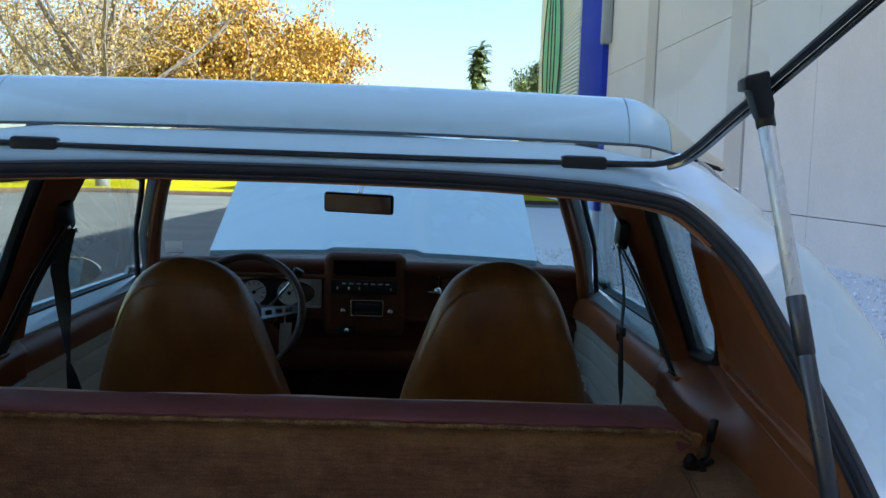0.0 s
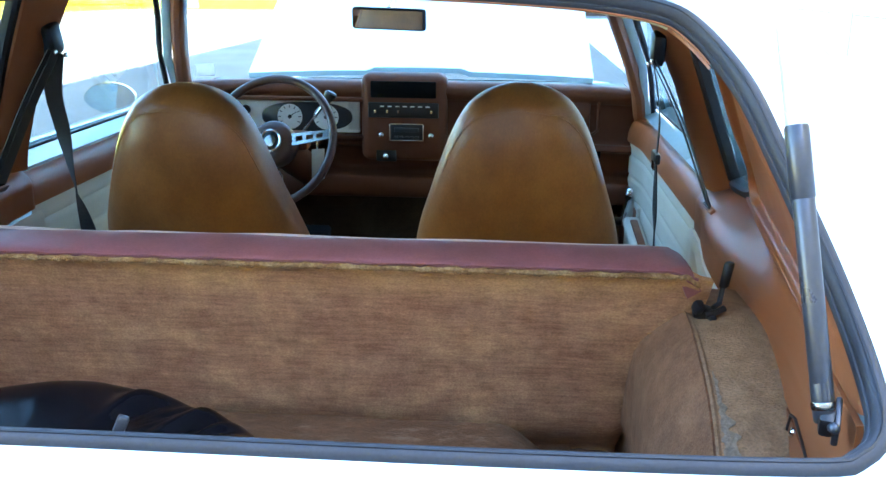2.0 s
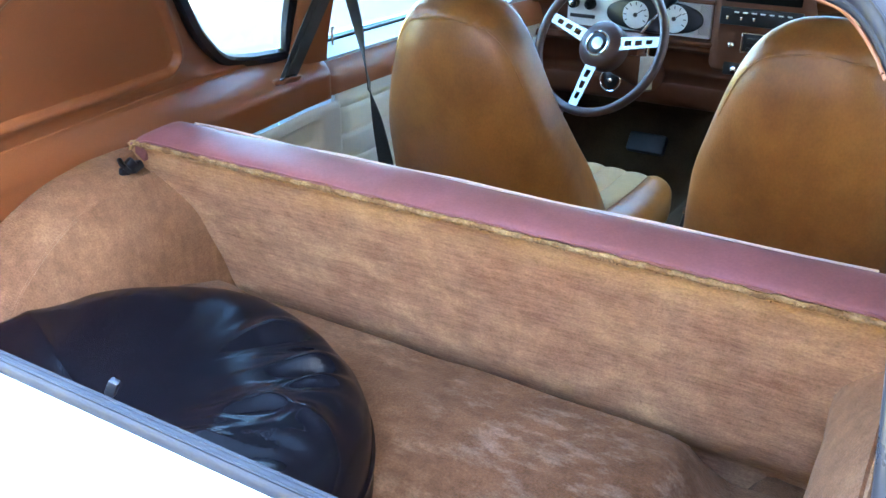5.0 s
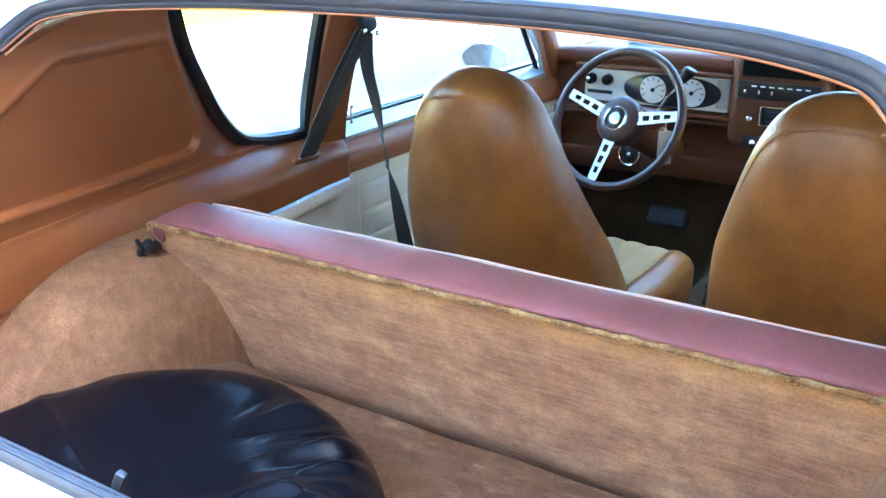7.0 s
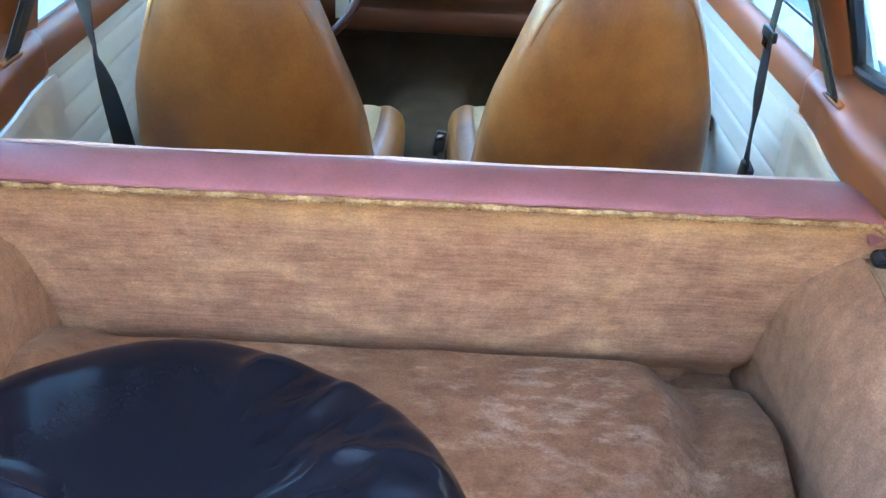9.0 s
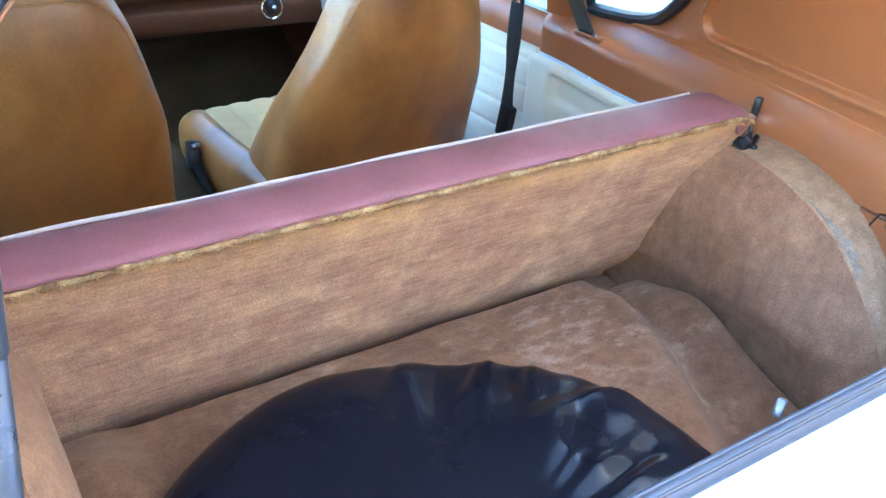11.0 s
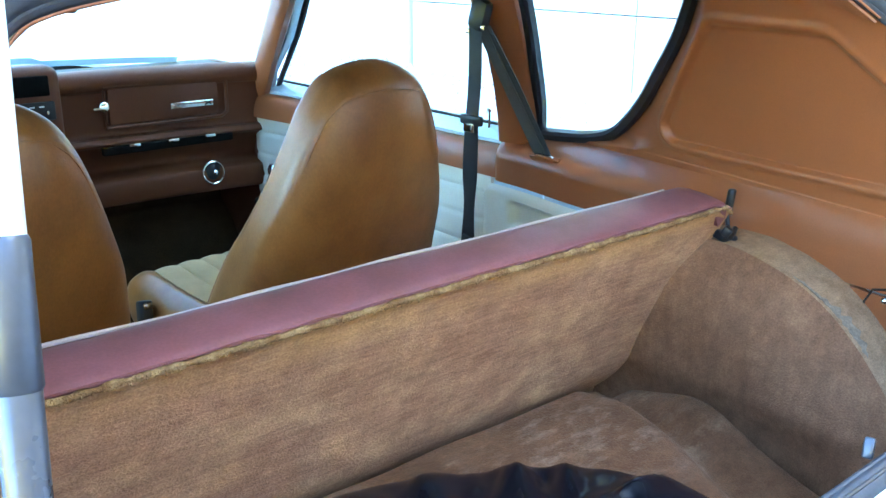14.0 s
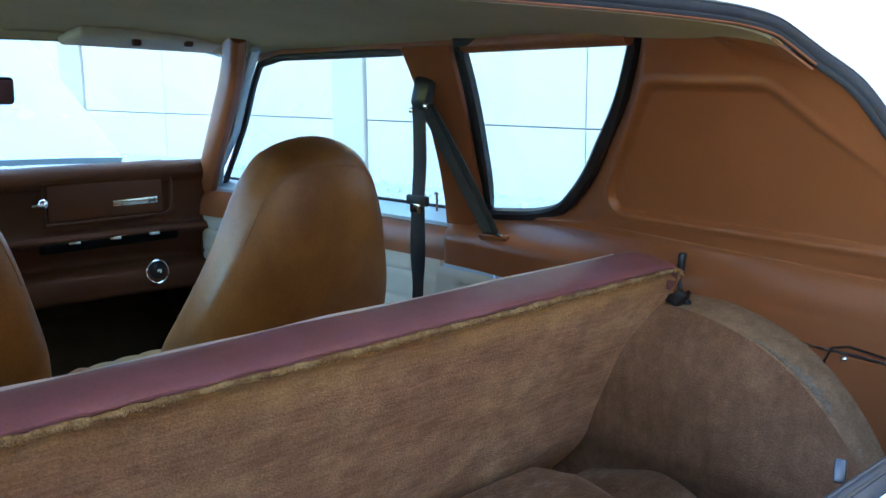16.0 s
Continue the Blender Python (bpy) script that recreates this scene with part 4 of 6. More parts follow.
for s in (1, -1):
    part("quarter_trim", sheet(sail_trim(s), 170, 130, 0.004 * s), TRIM, car, "brown moulded plastic quarter trim with a recessed panel")
    part("ledge", sheet(lambda u, v: (s * lower_x(0.87 + 1.058 * u, 0.915 - 0.102 * v, s), 0.87 + 1.058 * u, 0.915 - 0.102 * v), 120, 26, 0.006 * s), TRIM, car)
    part("lower_trim", sheet(lambda u, v: (s * lower_x(0.86 + 0.46 * u, 0.808 - 0.26 * v, s), 0.86 + 0.46 * u, 0.808 - 0.26 * v), 30, 12, 0.006 * s), TRIM, car)
    part("belt_slot", box((s * 0.652, 1.766, 0.876), (0.034, 0.078, 0.012), 0.005, turn=Euler((0, radians(s * 48), 0)).to_matrix()), TRIM, car)
    part("slot_rim", sweep([(s * (0.6475 + 0.0125 * math.cos(a) * 0.74), 1.766 + 0.032 * math.sin(a), 0.8820 - 0.0125 * math.cos(a) * 0.67) for a in [math.pi * i / 12 for i in range(24)]], 0.0022, n=6, closed=True), BRUSHED, car)
    part("slot_mouth", box((s * 0.6485, 1.766, 0.8805), (0.020, 0.058, 0.010), 0.003, turn=Euler((0, radians(s * 48), 0)).to_matrix()), BLACK, car)
    if s > 0:
        part("trim_joint", sweep([(lower_x(y, z) - 0.001, y, z) for y, z in ((1.108, 0.770), (1.106, 0.795), (1.096, 0.815), (1.072, 0.822), (1.025, 0.818), (0.985, 0.810), (0.94, 0.790))], 0.0018, n=6), BLACK, car)
        part("screw", disc((lower_x(1.078, 0.803) + 0.001, 1.078, 0.803), (-1, -0.2, 0.3), 0.005, 0.004, 12, dome=0.002), CHROME, car)

    # rear quarter window: glass and black seal
    front = [(0, 1.838, 0.914), (0, 1.812, 0.989), (0, 1.794, 1.082), (0, 1.784, 1.160), (0, 1.780, 1.242)]
    loop = [curve_at(WIN_REAR, i / 30) for i in range(31)] + [curve_at(front, i / 14) for i in range(1, 15)] + [Vector((0, 1.780 - 0.402 * i / 8, 1.242)) for i in range(1, 8)]
    seal = [Vector((s * (side_x(p.y, p.z) + lerp_table(WIN_OUT, p.y)), p.y, p.z)) for p in loop]
    qw = part("quarter_window", sweep(seal, 0.0115, 0.013, n=8, power=3, closed=True, up=(s, 0, 0.4)), SEAL_DARK, car, "quarter window with a black rubber seal")
    bm = bmesh.new()
    outer = [bm.verts.new((s * (side_x(p.y, p.z) + lerp_table(WIN_OUT, p.y) + 0.013), p.y, p.z)) for p in loop]
    inner = [bm.verts.new((s * (side_x(p.y, p.z) + lerp_table(WIN_OUT, p.y) + 0.009), p.y, p.z)) for p in loop]
    bm.faces.new(outer)
    bm.faces.new(list(reversed(inner)))
    for i in range(len(loop)):
        k = (i + 1) % len(loop)
        bm.faces.new((outer[i], inner[i], inner[k], outer[k]))
    pane = part("pane", bm, GLASS, qw)
    pane.visible_shadow = False

    # door pillar trim, with a soft outer edge
    def pillar(u, v, s=s):
        z = 0.895 + 0.340 * v
        rear = Vector((side_x(1.82, z) - 0.020, lerp_table([(0.89, 1.838), (1.0, 1.819), (1.23, 1.802)], z), z))
        lead = Vector((lerp_table([(0.89, 0.662), (0.937, 0.651), (1.013, 0.620), (1.085, 0.593), (1.134, 0.570), (1.188, 0.544), (1.235, 0.520)], z), lerp_table([(0.89, 1.904), (0.937, 1.897), (1.013, 1.879), (1.085, 1.873), (1.235, 1.872)], z), z))
        if u < 0.7:
            k = max(0.0, (u - 0.15) / 0.55)
            q = rear.lerp(lead, k) - Vector((0.005, 0.007, 0)) * math.sin(math.pi * k)
            q += Vector((0.024, 0.002, 0)) * (max(0.0, 0.15 - u) / 0.15)
        else:
            k = (u - 0.7) / 0.3
            q = lead + Vector((0.055 * k ** 1.5, 0.014 * math.sin(k * math.pi / 2), 0))
        return (s * q.x, q.y, q.z)
    part("pillar_trim", sheet(pillar, 20, 16, 0.006 * s), TRIM, car)
    part("roof_rail", sweep([(s * (side_x(y, 1.222) - 0.004), y, 1.238) for y in [1.38 + 0.1 * i for i in range(13)]], 0.012, 0.018, n=10), TRIM, car)

    # door: cream lower panel, brown top, white sill, glass
    door = part("door_trim", sheet(lambda u, v: (s * (0.685 - 0.029 * math.sin(v * math.pi / 2) ** 0.8 - 0.02 * step(0.8, 1, u)), 1.910 + 0.985 * u, 0.882 - 0.066 * v * (0.35 + 0.65 * v)), 24, 12, 0.02 * s), TRIM, car, "door trim: brown top over ribbed cream vinyl")

    def door_panel(u, v, s=s):
        y, z = 1.936 + 0.95 * u, 0.820 - 0.44 * v
        rib = 0.0
        for zz in (0.775, 0.715, 0.655, 0.595):
            rib -= 0.004 * math.exp(-((z - zz) / 0.005) ** 2)
        rib *= step(1.953, 1.968, y)
        rib -= 0.006 * math.exp(-((y - 1.963) / 0.006) ** 2) * step(0.80, 0.78, z) * step(0.62, 0.64, z)
        return (s * (0.668 - rib - 0.018 * step(0.8, 1, u) - 0.004), y, z)
    part("panel", sheet(door_panel, 70, 90, 0.01 * s), TAN_PANEL, door, "ribbed cream vinyl door panel")
    part("sill_strip", sheet(lambda u, v: (s * (0.682 + 0.036 * v), 1.915 + 0.975 * u, 0.881 + 0.023 * v), 4, 4, 0.010 * s), PAINT, door, "white painted sill")
    part("lock_pin", loft([ring((s * 0.703, 1.985, z + 0.014), (1, 0, 0), (0, 1, 0), r, r, 10) for z, r in ((0.885, 0.003), (0.925, 0.003), (0.926, 0.006), (0.930, 0.006), (0.932, 0.004))]), CHROME, door)
    part("glass_seal", box((s * 0.715, 2.38, 0.911), (0.009, 1.00, 0.015), 0.003), SEAL_DARK, door)
    glass = part("door_glass", sheet(lambda u, v: (s * (0.719 - 0.40 * (0.32 * v)), 1.86 + 0.03 * v + (0.99 - 0.33 * v - 0.03 * v) * u, 0.905 + 0.32 * v), 8, 6, 0.004 * s), GLASS, door)
    glass.visible_shadow = False
    part("crank", sweep([(s * 0.643, 2.793, 0.677), (s * 0.633, 2.817, 0.623), (s * 0.631, 2.832, 0.589)], 0.006, 0.009, n=8), CHROME, door, "chrome window crank")
    part("crank_boss", disc((s * 0.649, 2.793, 0.677), (-s, 0, 0), 0.020, 0.016, 20, dome=0.006), CHROME, door)
    rest = part("armrest", box((s * 0.639, 2.553, 0.603), (0.045, 0.30, 0.032), 0.012, turn=Euler((radians(6), 0, 0)).to_matrix(), segments=3), TAN_PANEL, door, "cream armrest with a brown pad and end cap")
    part("pad", box((s * 0.640, 2.560, 0.622), (0.020, 0.19, 0.010), 0.004, turn=Euler((radians(6), 0, 0)).to_matrix()), TRIM, rest, "brown pad")
    part("end_cap", box((s * 0.637, 2.408, 0.590), (0.048, 0.036, 0.036), 0.010, turn=Euler((radians(6), 0, 0)).to_matrix(), segments=3), DASH, rest, "dark brown end cap")
    part("cup_surround", box((s * 0.660, 2.749, 0.618), (0.012, 0.080, 0.074), 0.010, segments=3), TAN_PANEL, door)
    part("pull_cup", box((s * 0.658, 2.749, 0.618), (0.012, 0.06, 0.055), 0.006), TRIM, door)
    part("crank_knob", disc((s * 0.629, 2.834, 0.584), (-s, 0, 0), 0.013, 0.022, 16, dome=0.006), BLACK, door)
    def rear_panel(u, v, s=s):
        y, z = 1.36 + 0.562 * u, 0.8065 - 0.33 * v
        x = lower_x(min(y, 1.89), 0.815, s) - 0.002 - 0.005 * step(0.806, 0.796, z)
        inside = step(0.10, 0.14, u) * step(0.90, 0.86, u)
        x += inside * (0.018 * step(0.784, 0.770, z) - 0.010 * step(0.738, 0.718, z))
        return (s * x, y, z)
    part("rear_panel", sheet(rear_panel, 70, 60, 0.01 * s), TAN_PANEL, car, "cream moulded side panel beside the rear seat")

    # windscreen pillar: brown trim, white door frame, black seal
    part("screen_pillar", sweep([(s * 0.672, 2.905, 0.88), (s * 0.650, 2.818, 0.970), (s * 0.632, 2.764, 1.010), (s * 0.615, 2.712, 1.050), (s * 0.590, 2.640, 1.100), (s * 0.563, 2.565, 1.150), (s * 0.536, 2.495, 1.200), (s * 0.515, 2.450, 1.236), (s * 0.490, 2.40, 1.285)], 0.040, 0.020, n=12, power=2.6, up=(s, 0, 0)), TRIM, car, "brown windscreen pillar trim")
    part("door_frame", sweep([(s * 0.688, 2.862, 0.895), (s * 0.668, 2.810, 0.950), (s * 0.637, 2.668, 1.050), (s * 0.578, 2.515, 1.160), (s * 0.545, 2.430, 1.215), (s * 0.54, 2.40, 1.245)], 0.008, 0.012, n=10, power=3, up=(s, 0, 0)), PAINT, car, "white painted door frame")
    part("frame_seal", sweep([(s * 0.702, 2.845, 0.900), (s * 0.692, 2.808, 0.932), (s * 0.652, 2.648, 1.060), (s * 0.595, 2.504, 1.163), (s * 0.570, 2.430, 1.212), (s * 0.580, 2.36, 1.226), (s * 0.588, 2.10, 1.228), (s * 0.585, 1.90, 1.228)], 0.008, 0.008, n=8, up=(s, 0, 0)), RUBBER, car)

    # seat belt: guide on the pillar, two webs, tongue
    guide = Vector((s * 0.550, 1.852, 1.150))
    belt = tagged(part("seat_belt", box(guide, (0.024, 0.044, 0.060), 0.010, turn=Euler((radians(18), 0, 0)).to_matrix()), BLACK), "grey webbing seat belt hanging from a black pillar guide", "seat belt", "front seat belts")

    def web(path, turn=((0, 0), (1, 0)), material=WEB, half=0.021, name="web"):
        """A flat ribbon; turn: degrees by which it twists about its own line, along the path."""
        pts = [curve_at(path, i / 40) for i in range(41)]
        rings = []
        for i, p in enumerate(pts):
            d = (pts[min(i + 1, 40)] - pts[max(i - 1, 0)]).normalized()
            a = d.cross(Vector((s, -0.125 if s > 0 else 0, 0.15))).normalized()
            b = a.cross(d)
            k = radians(smooth_table(turn, i / 40))
            rings.append(ring(p, a * math.cos(k) + b * math.sin(k), b * math.cos(k) - a * math.sin(k), half, 0.0012, 8, 5))
        return part(name, loft(rings), material, belt)
    web([guide + Vector((-s * 0.005, -0.015, -0.02)), Vector((s * 0.598, 1.812, 1.024)), Vector((s * 0.650, 1.766, 0.877))])
    web([guide + Vector((-s * 0.011, -0.012, -0.02)), Vector((s * 0.593, 1.822, 1.024)), Vector((s * 0.646, 1.774, 0.879))], half=0.017)
    if s > 0:
        web([guide + Vector((-0.006, 0.006, -0.02)), Vector((0.566, 1.882, 1.03)), Vector((0.567, 1.890, 0.95))])
        web([Vector((0.567, 1.890, 0.95)), Vector((0.572, 1.899, 0.86)), Vector((0.577, 1.906, 0.78)), Vector((0.585, 1.917, 0.70))], ((0, 0), (0.4, 8), (0.7, -6), (1, 4)), WEB_DARK)
        part("tongue", box((0.566, 1.890, 0.949), (0.010, 0.060, 0.020), 0.004), BLACK, belt)
        part("tongue_plate", box((0.563, 1.894, 0.935), (0.003, 0.030, 0.020), 0.001), CHROME, belt)
        part("buckle", box((0.586, 1.917, 0.668), (0.018, 0.040, 0.075), 0.005, turn=Euler((radians(10), 0, 0)).to_matrix()), BLACK, belt)
    else:
        web([guide + Vector((0.002, -0.004, -0.02)), Vector((-0.576, 1.885, 1.05)), Vector((-0.579, 1.910, 0.98)), Vector((-0.582, 1.931, 0.91)), Vector((-0.581, 1.948, 0.84))], ((0, 80), (0.5, 72), (0.8, 45), (1, 30)))
        web([Vector((-0.581, 1.948, 0.84)), Vector((-0.572, 1.957, 0.78)), Vector((-0.565, 1.970, 0.70)), Vector((-0.560, 1.985, 0.62))], ((0, 30), (0.4, 70), (1, 100)), WEB_DARK)
    for dy in (-0.020, 0.020):
        part("guide_clip", box(guide + Vector((-s * 0.012, dy, -0.026 - 0.2 * dy)), (0.006, 0.010, 0.010), 0.003), CHROME, belt)

# outside mirror on the driver's door
om = part("door_mirror", loft([ring((-0.925, 2.93 + d, 0.905), (1, 0, 0), (0, 0, 1), 0.078 * k, 0.047 * k, 32) for d, k in ((0.004, 0.95), (0.0, 0.97), (0.0, 1.0), (0.02, 1.0), (0.05, 0.8), (0.07, 0.4))]), CHROME, car, "oval chrome door mirror")
part("mirror_glass", loft([ring((-0.925, 2.930 + d, 0.905), (0.953, 0.30, 0), (0, -0.06, 1), 0.074, 0.043, 32) for d in (-0.002, 0.003)]), MIRROR_DIM, om, "mirror glass with its reflection darkened in the colour")
part("mirror_foot", sweep([(-0.82, 2.98, 0.835), (-0.87, 2.97, 0.85), (-0.915, 2.96, 0.875)], 0.014, 0.010, n=8), CHROME, om)

# inner mirror
rot = Euler((radians(7.0), radians(1.0), radians(-9))).to_matrix()
im = tagged(part("rear_view_mirror", box((-0.022, 2.588, 1.163), (0.196, 0.020, 0.056), 0.012, turn=rot, segments=3), BLACK), "black-framed rear-view mirror hanging before the windscreen", "mirror")
part("mirror_glass", box(Vector((-0.022, 2.588, 1.163)) + rot @ Vector((0, -0.0105, 0)), (0.184, 0.002, 0.046), 0.0, turn=rot), MIRROR, im)
part("stem", sweep([(-0.022, 2.597, 1.186), (-0.02, 2.62, 1.196), (-0.02, 2.70, 1.215)], 0.008, n=8), CHROME, im)


# ---- sun visors ----
for s in (1, -1):
    visor = tagged(part("sun_visor", box((s * 0.380, 2.535, 1.266), (0.40, 0.13, 0.024), 0.011, turn=Euler((radians(-7), radians(s * 2.5), 0)).to_matrix(), segments=4), VISOR), "padded beige sun visor folded up under the roof", "sun visor", "sun visors")
    for x in (0.30, 0.42):
        part("visor_clip", box((s * x, 2.478, 1.258), (0.020, 0.012, 0.014), 0.004), DASH, visor)


# ---- floor of the load bay, wheel houses ----
def bay_floor(x, y):
    edge = lerp_table([(0.85, 0.20), (0.98, 0.25), (1.09, 0.30), (1.19, 0.335), (1.30, 0.355), (1.40, 0.33)], y)
    mound = 0.062 * step(edge + 0.045, edge - 0.05, x) * step(-0.66, -0.52, x)
    ridge = 0.010 * math.exp(-(((x + 0.1) / 0.3) ** 2 + ((y - 1.18) / 0.12) ** 2))
    shelf = step(0.37, 0.43, abs(x)) * (0.034 * math.exp(-((y - 1.26) / 0.085) ** 2) - 0.010 * step(1.36, 1.42, y))
    dip = 0.080 * step(0.022, 0.046, y - (1.372 - 0.385 * (0.023 + mound)))
    return 0.598 + mound + ridge + 0.003 * noise.noise(Vector((x * 9, y * 9, 0))) - 0.055 * step(1.30, 0.90, y) - dip * (1 - 0.75 * step(0.36, 0.41, x)) + shelf - 0.060 * step(0.464, 0.480, abs(x))


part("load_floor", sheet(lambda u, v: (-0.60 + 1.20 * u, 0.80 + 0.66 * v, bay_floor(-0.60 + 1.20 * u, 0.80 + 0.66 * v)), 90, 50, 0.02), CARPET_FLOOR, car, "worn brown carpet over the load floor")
part("tail_trim", sheet(lambda u, v: (-0.58 + 1.16 * u, 0.815 - 0.012 * v, 0.575 + 0.318 * v), 16, 8, 0.01), TRIM, car)

ARCH = [(0, 1.43, 0.838), (0, 1.33, 0.845), (0, 1.25, 0.842), (0, 1.165, 0.818), (0, 1.095, 0.774), (0, 1.035, 0.708), (0, 0.985, 0.62), (0, 0.95, 0.53)]


def house_face(s):
    """The carpeted inner face of a wheel house: bulges inwards towards the floor."""
    def f(u, v):
        a = curve_at(ARCH, u)
        foot = Vector((0, 1.52 - 0.57 * u ** 1.1, 0.53))
        p = a.lerp(foot, v)
        x = 0.533 - (0.062 - 0.018 * step(0.0, 0.25, u)) * math.sin(min(1.0, v * (4.5 - 2.6 * step(0.1, 0.6, u))) * math.pi / 2) - 0.008 * math.sin(math.pi * v) + 0.004 * noise.noise(Vector((p.y * 7, p.z * 7, s))) + 0.016 * step(0.655, 0.600, p.z)
        return (s * x, p.y, p.z)
    return f


def house_band(s):
    """The worn strip over the top of a wheel house, out to the side trim."""
    def f(u, v):
        a = curve_at(ARCH, u)
        out = step(0, 1, v)
        grow = (0.008 if s > 0 else 0.024) * math.sin(math.pi / 2 * min(1, v * 1.5)) + 0.002 + 0.002 * noise.noise(Vector((u * 14, v * 3, s)))
        c = Vector((0, 1.36, 0.60))
        d = (a - c).normalized()
        p = a + d * grow
        return (s * (0.531 + 0.112 * v), p.y, p.z - 0.006 * v * v)
    return f


for s in (1, -1):
    wh = part("wheel_house", sheet(house_face(s), 40, 24, 0.01 * s), CARPET_HOUSE, car, "carpeted wheel house with worn edges")
    part("carpet_strip", sheet(house_band(s), 40, 12, 0.008 * s), CARPET_BAND if s > 0 else CARPET_HOUSE, wh, "tan carpet strip, worn grey" if s > 0 else "")
    if s > 0:
        def bare(u, v):
            """A ragged patch where the pile has worn through to the grey backing."""
            a = curve_at(ARCH, 0.40 + 0.26 * u)
            d = (a - Vector((0, 1.36, 0.60))).normalized()
            ragged = (0.006 + 0.020 * step(0.2, 0.8, u)) * math.sin(math.pi * min(1.0, 0.06 + u)) ** 0.6 * (0.75 + 0.5 * noise.noise(Vector((u * 16, 3, 3))))
            lift = 0.0025 + 0.0105 * math.sin(math.pi / 2 * min(1, (0.006 + ragged * v) / 0.112 * 1.5))
            p = a + d * lift
            return (0.537 + 0.004 * noise.noise(Vector((u * 22, 0, 8))) + ragged * v, p.y, p.z)
        part("bare_patch", sheet(bare, 60, 6, 0.002), GREY_WEAR, wh, "grey backing worn bare")
    part("welt", sweep([Vector((s * 0.531, p.y, p.z + 0.001)) for p in (curve_at(ARCH, i / 40) for i in range(41))], 0.0040, n=6), CARPET_BAND if s > 0 else CARPET_HOUSE, wh)


# ---- rear seat ----
def seat_back(u, v):
    w = 1.26 * v - 0.25
    t = 2 * u - 1
    half = smooth_table([(-0.25, 0.468), (0.30, 0.474), (0.55, 0.486), (0.68, 0.508), (0.80, 0.537), (0.90, 0.552), (1.01, 0.557)], w)
    return (t * half, 1.420 + 0.006 * max(0.0, (abs(t) - 0.965) / 0.035) ** 2 - 0.127 * w + 0.040 * min(1.0, max(0.0, (0.26 - w) / 0.26)) ** 2 + 0.006 * math.sin(math.pi * w) + 0.003 * noise.noise(Vector((u * 9, w * 4, 2))),
            0.575 + 0.332 * w - 0.012 * step(0.93, 1.0, abs(2 * u - 1)) * max(0, w))


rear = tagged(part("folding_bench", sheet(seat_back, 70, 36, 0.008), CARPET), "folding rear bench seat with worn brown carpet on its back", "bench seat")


def pad(u, v):
    """The padded top edge: from the seam up and over, to the front, its ends rounded off."""
    t = 2 * u - 1
    end = max(0.0, (abs(t) - 0.945) / 0.055)
    fall = 1 - math.sqrt(max(0.0, 1 - end * end))
    x = t * (0.543 - 0.012 * step(0.1, 0.6, v))
    path = [(0, 1.2875, 0.9105), (0, 1.296, 0.9175), (0, 1.325, 0.924), (0, 1.355, 0.926), (0, 1.372, 0.916), (0, 1.384, 0.88), (0, 1.420, 0.80)]
    p = curve_at(path, v)
    sag = 0.003 * noise.noise(Vector((u * 7, v, 5)))
    q = Vector((x, p.y, p.z + sag))
    core = Vector((math.copysign(0.528, x), 1.335, 0.885))
    if p.z > 0.86:
        q = q.lerp(Vector((q.x, core.y + (q.y - core.y) * 0.75, core.z)), fall)
    return q


part("top_pad", sheet(pad, 80, 30, 0.02), MAROON, rear, "maroon vinyl top edge of the seat")
part("front_piping", sweep([(-0.485 + 0.97 * i / 60, 1.371, 0.9215 + 0.003 * noise.noise(Vector((i * 0.12, 0, 0)))) for i in range(61)], 0.0026, n=6), PIPING, rear, "pale piping")
fray = []
for i in range(241):
    k = i / 240
    c = (-0.538 + 1.076 * k, 1.2862 + 0.0015 * noise.noise(Vector((i * 0.6, 0, 0))), 0.9072 + 0.0022 * noise.noise(Vector((i * 0.22, 3, 0))) - 0.010 * step(0.97, 1, abs(2 * k - 1)))
    r = 0.0026 + 0.0016 * noise.noise(Vector((i * 0.31, 9, 0))) + 0.0007 * noise.noise(Vector((i * 1.7, 5, 0)))
    fray.append(ring(c, (0, 1, 0), (0, 0, 1), r, r * 1.45, 8))
part("frayed_seam", loft(fray), CARPET_WORN, rear, "frayed straw-coloured carpet edge")
bm = bmesh.new()
rng = random.Random(8)
for i in range(320):
    x = rng.uniform(-0.525, 0.525)
    wear = 0.5 + 0.5 * noise.noise(Vector((x * 6, 1, 1)))
    L = rng.uniform(0.001, 0.003) * (0.2 + wear)
    p = Vector((x, 1.2855 + rng.uniform(-0.002, 0.001), 0.907 + rng.uniform(-0.003, 0.002)))
    d = Vector((rng.uniform(-0.9, 0.9), -0.5, rng.uniform(-1.0, 0.1))).normalized()
    sweep([p, p + d * L * 0.5, p + d * L + Vector((0, 0, -0.001))], 0.0009, n=4, bm=bm)
tagged(part("frayed_fringe", bm, CARPET_WORN, rear), kind="stuff")
part("welt", sweep([(-0.535 + 1.07 * i / 100, 1.2870, 0.9140 + 0.0015 * noise.noise(Vector((i * 0.25, 7, 0))) - 0.01 * step(0.93, 1, abs(i / 50 - 1))) for i in range(101)], 0.002, n=6), MAROON, rear)
part("seat_front", sheet(lambda u, v: ((2 * u - 1) * 0.50, 1.485 + 0.06 * (1 - v), 0.50 + 0.33 * v), 20, 10, 0.015), VINYL, rear)
part("seat_cushion", box((0, 1.79, 0.52), (1.02, 0.48, 0.13), 0.05, segments=3), VINYL, rear)
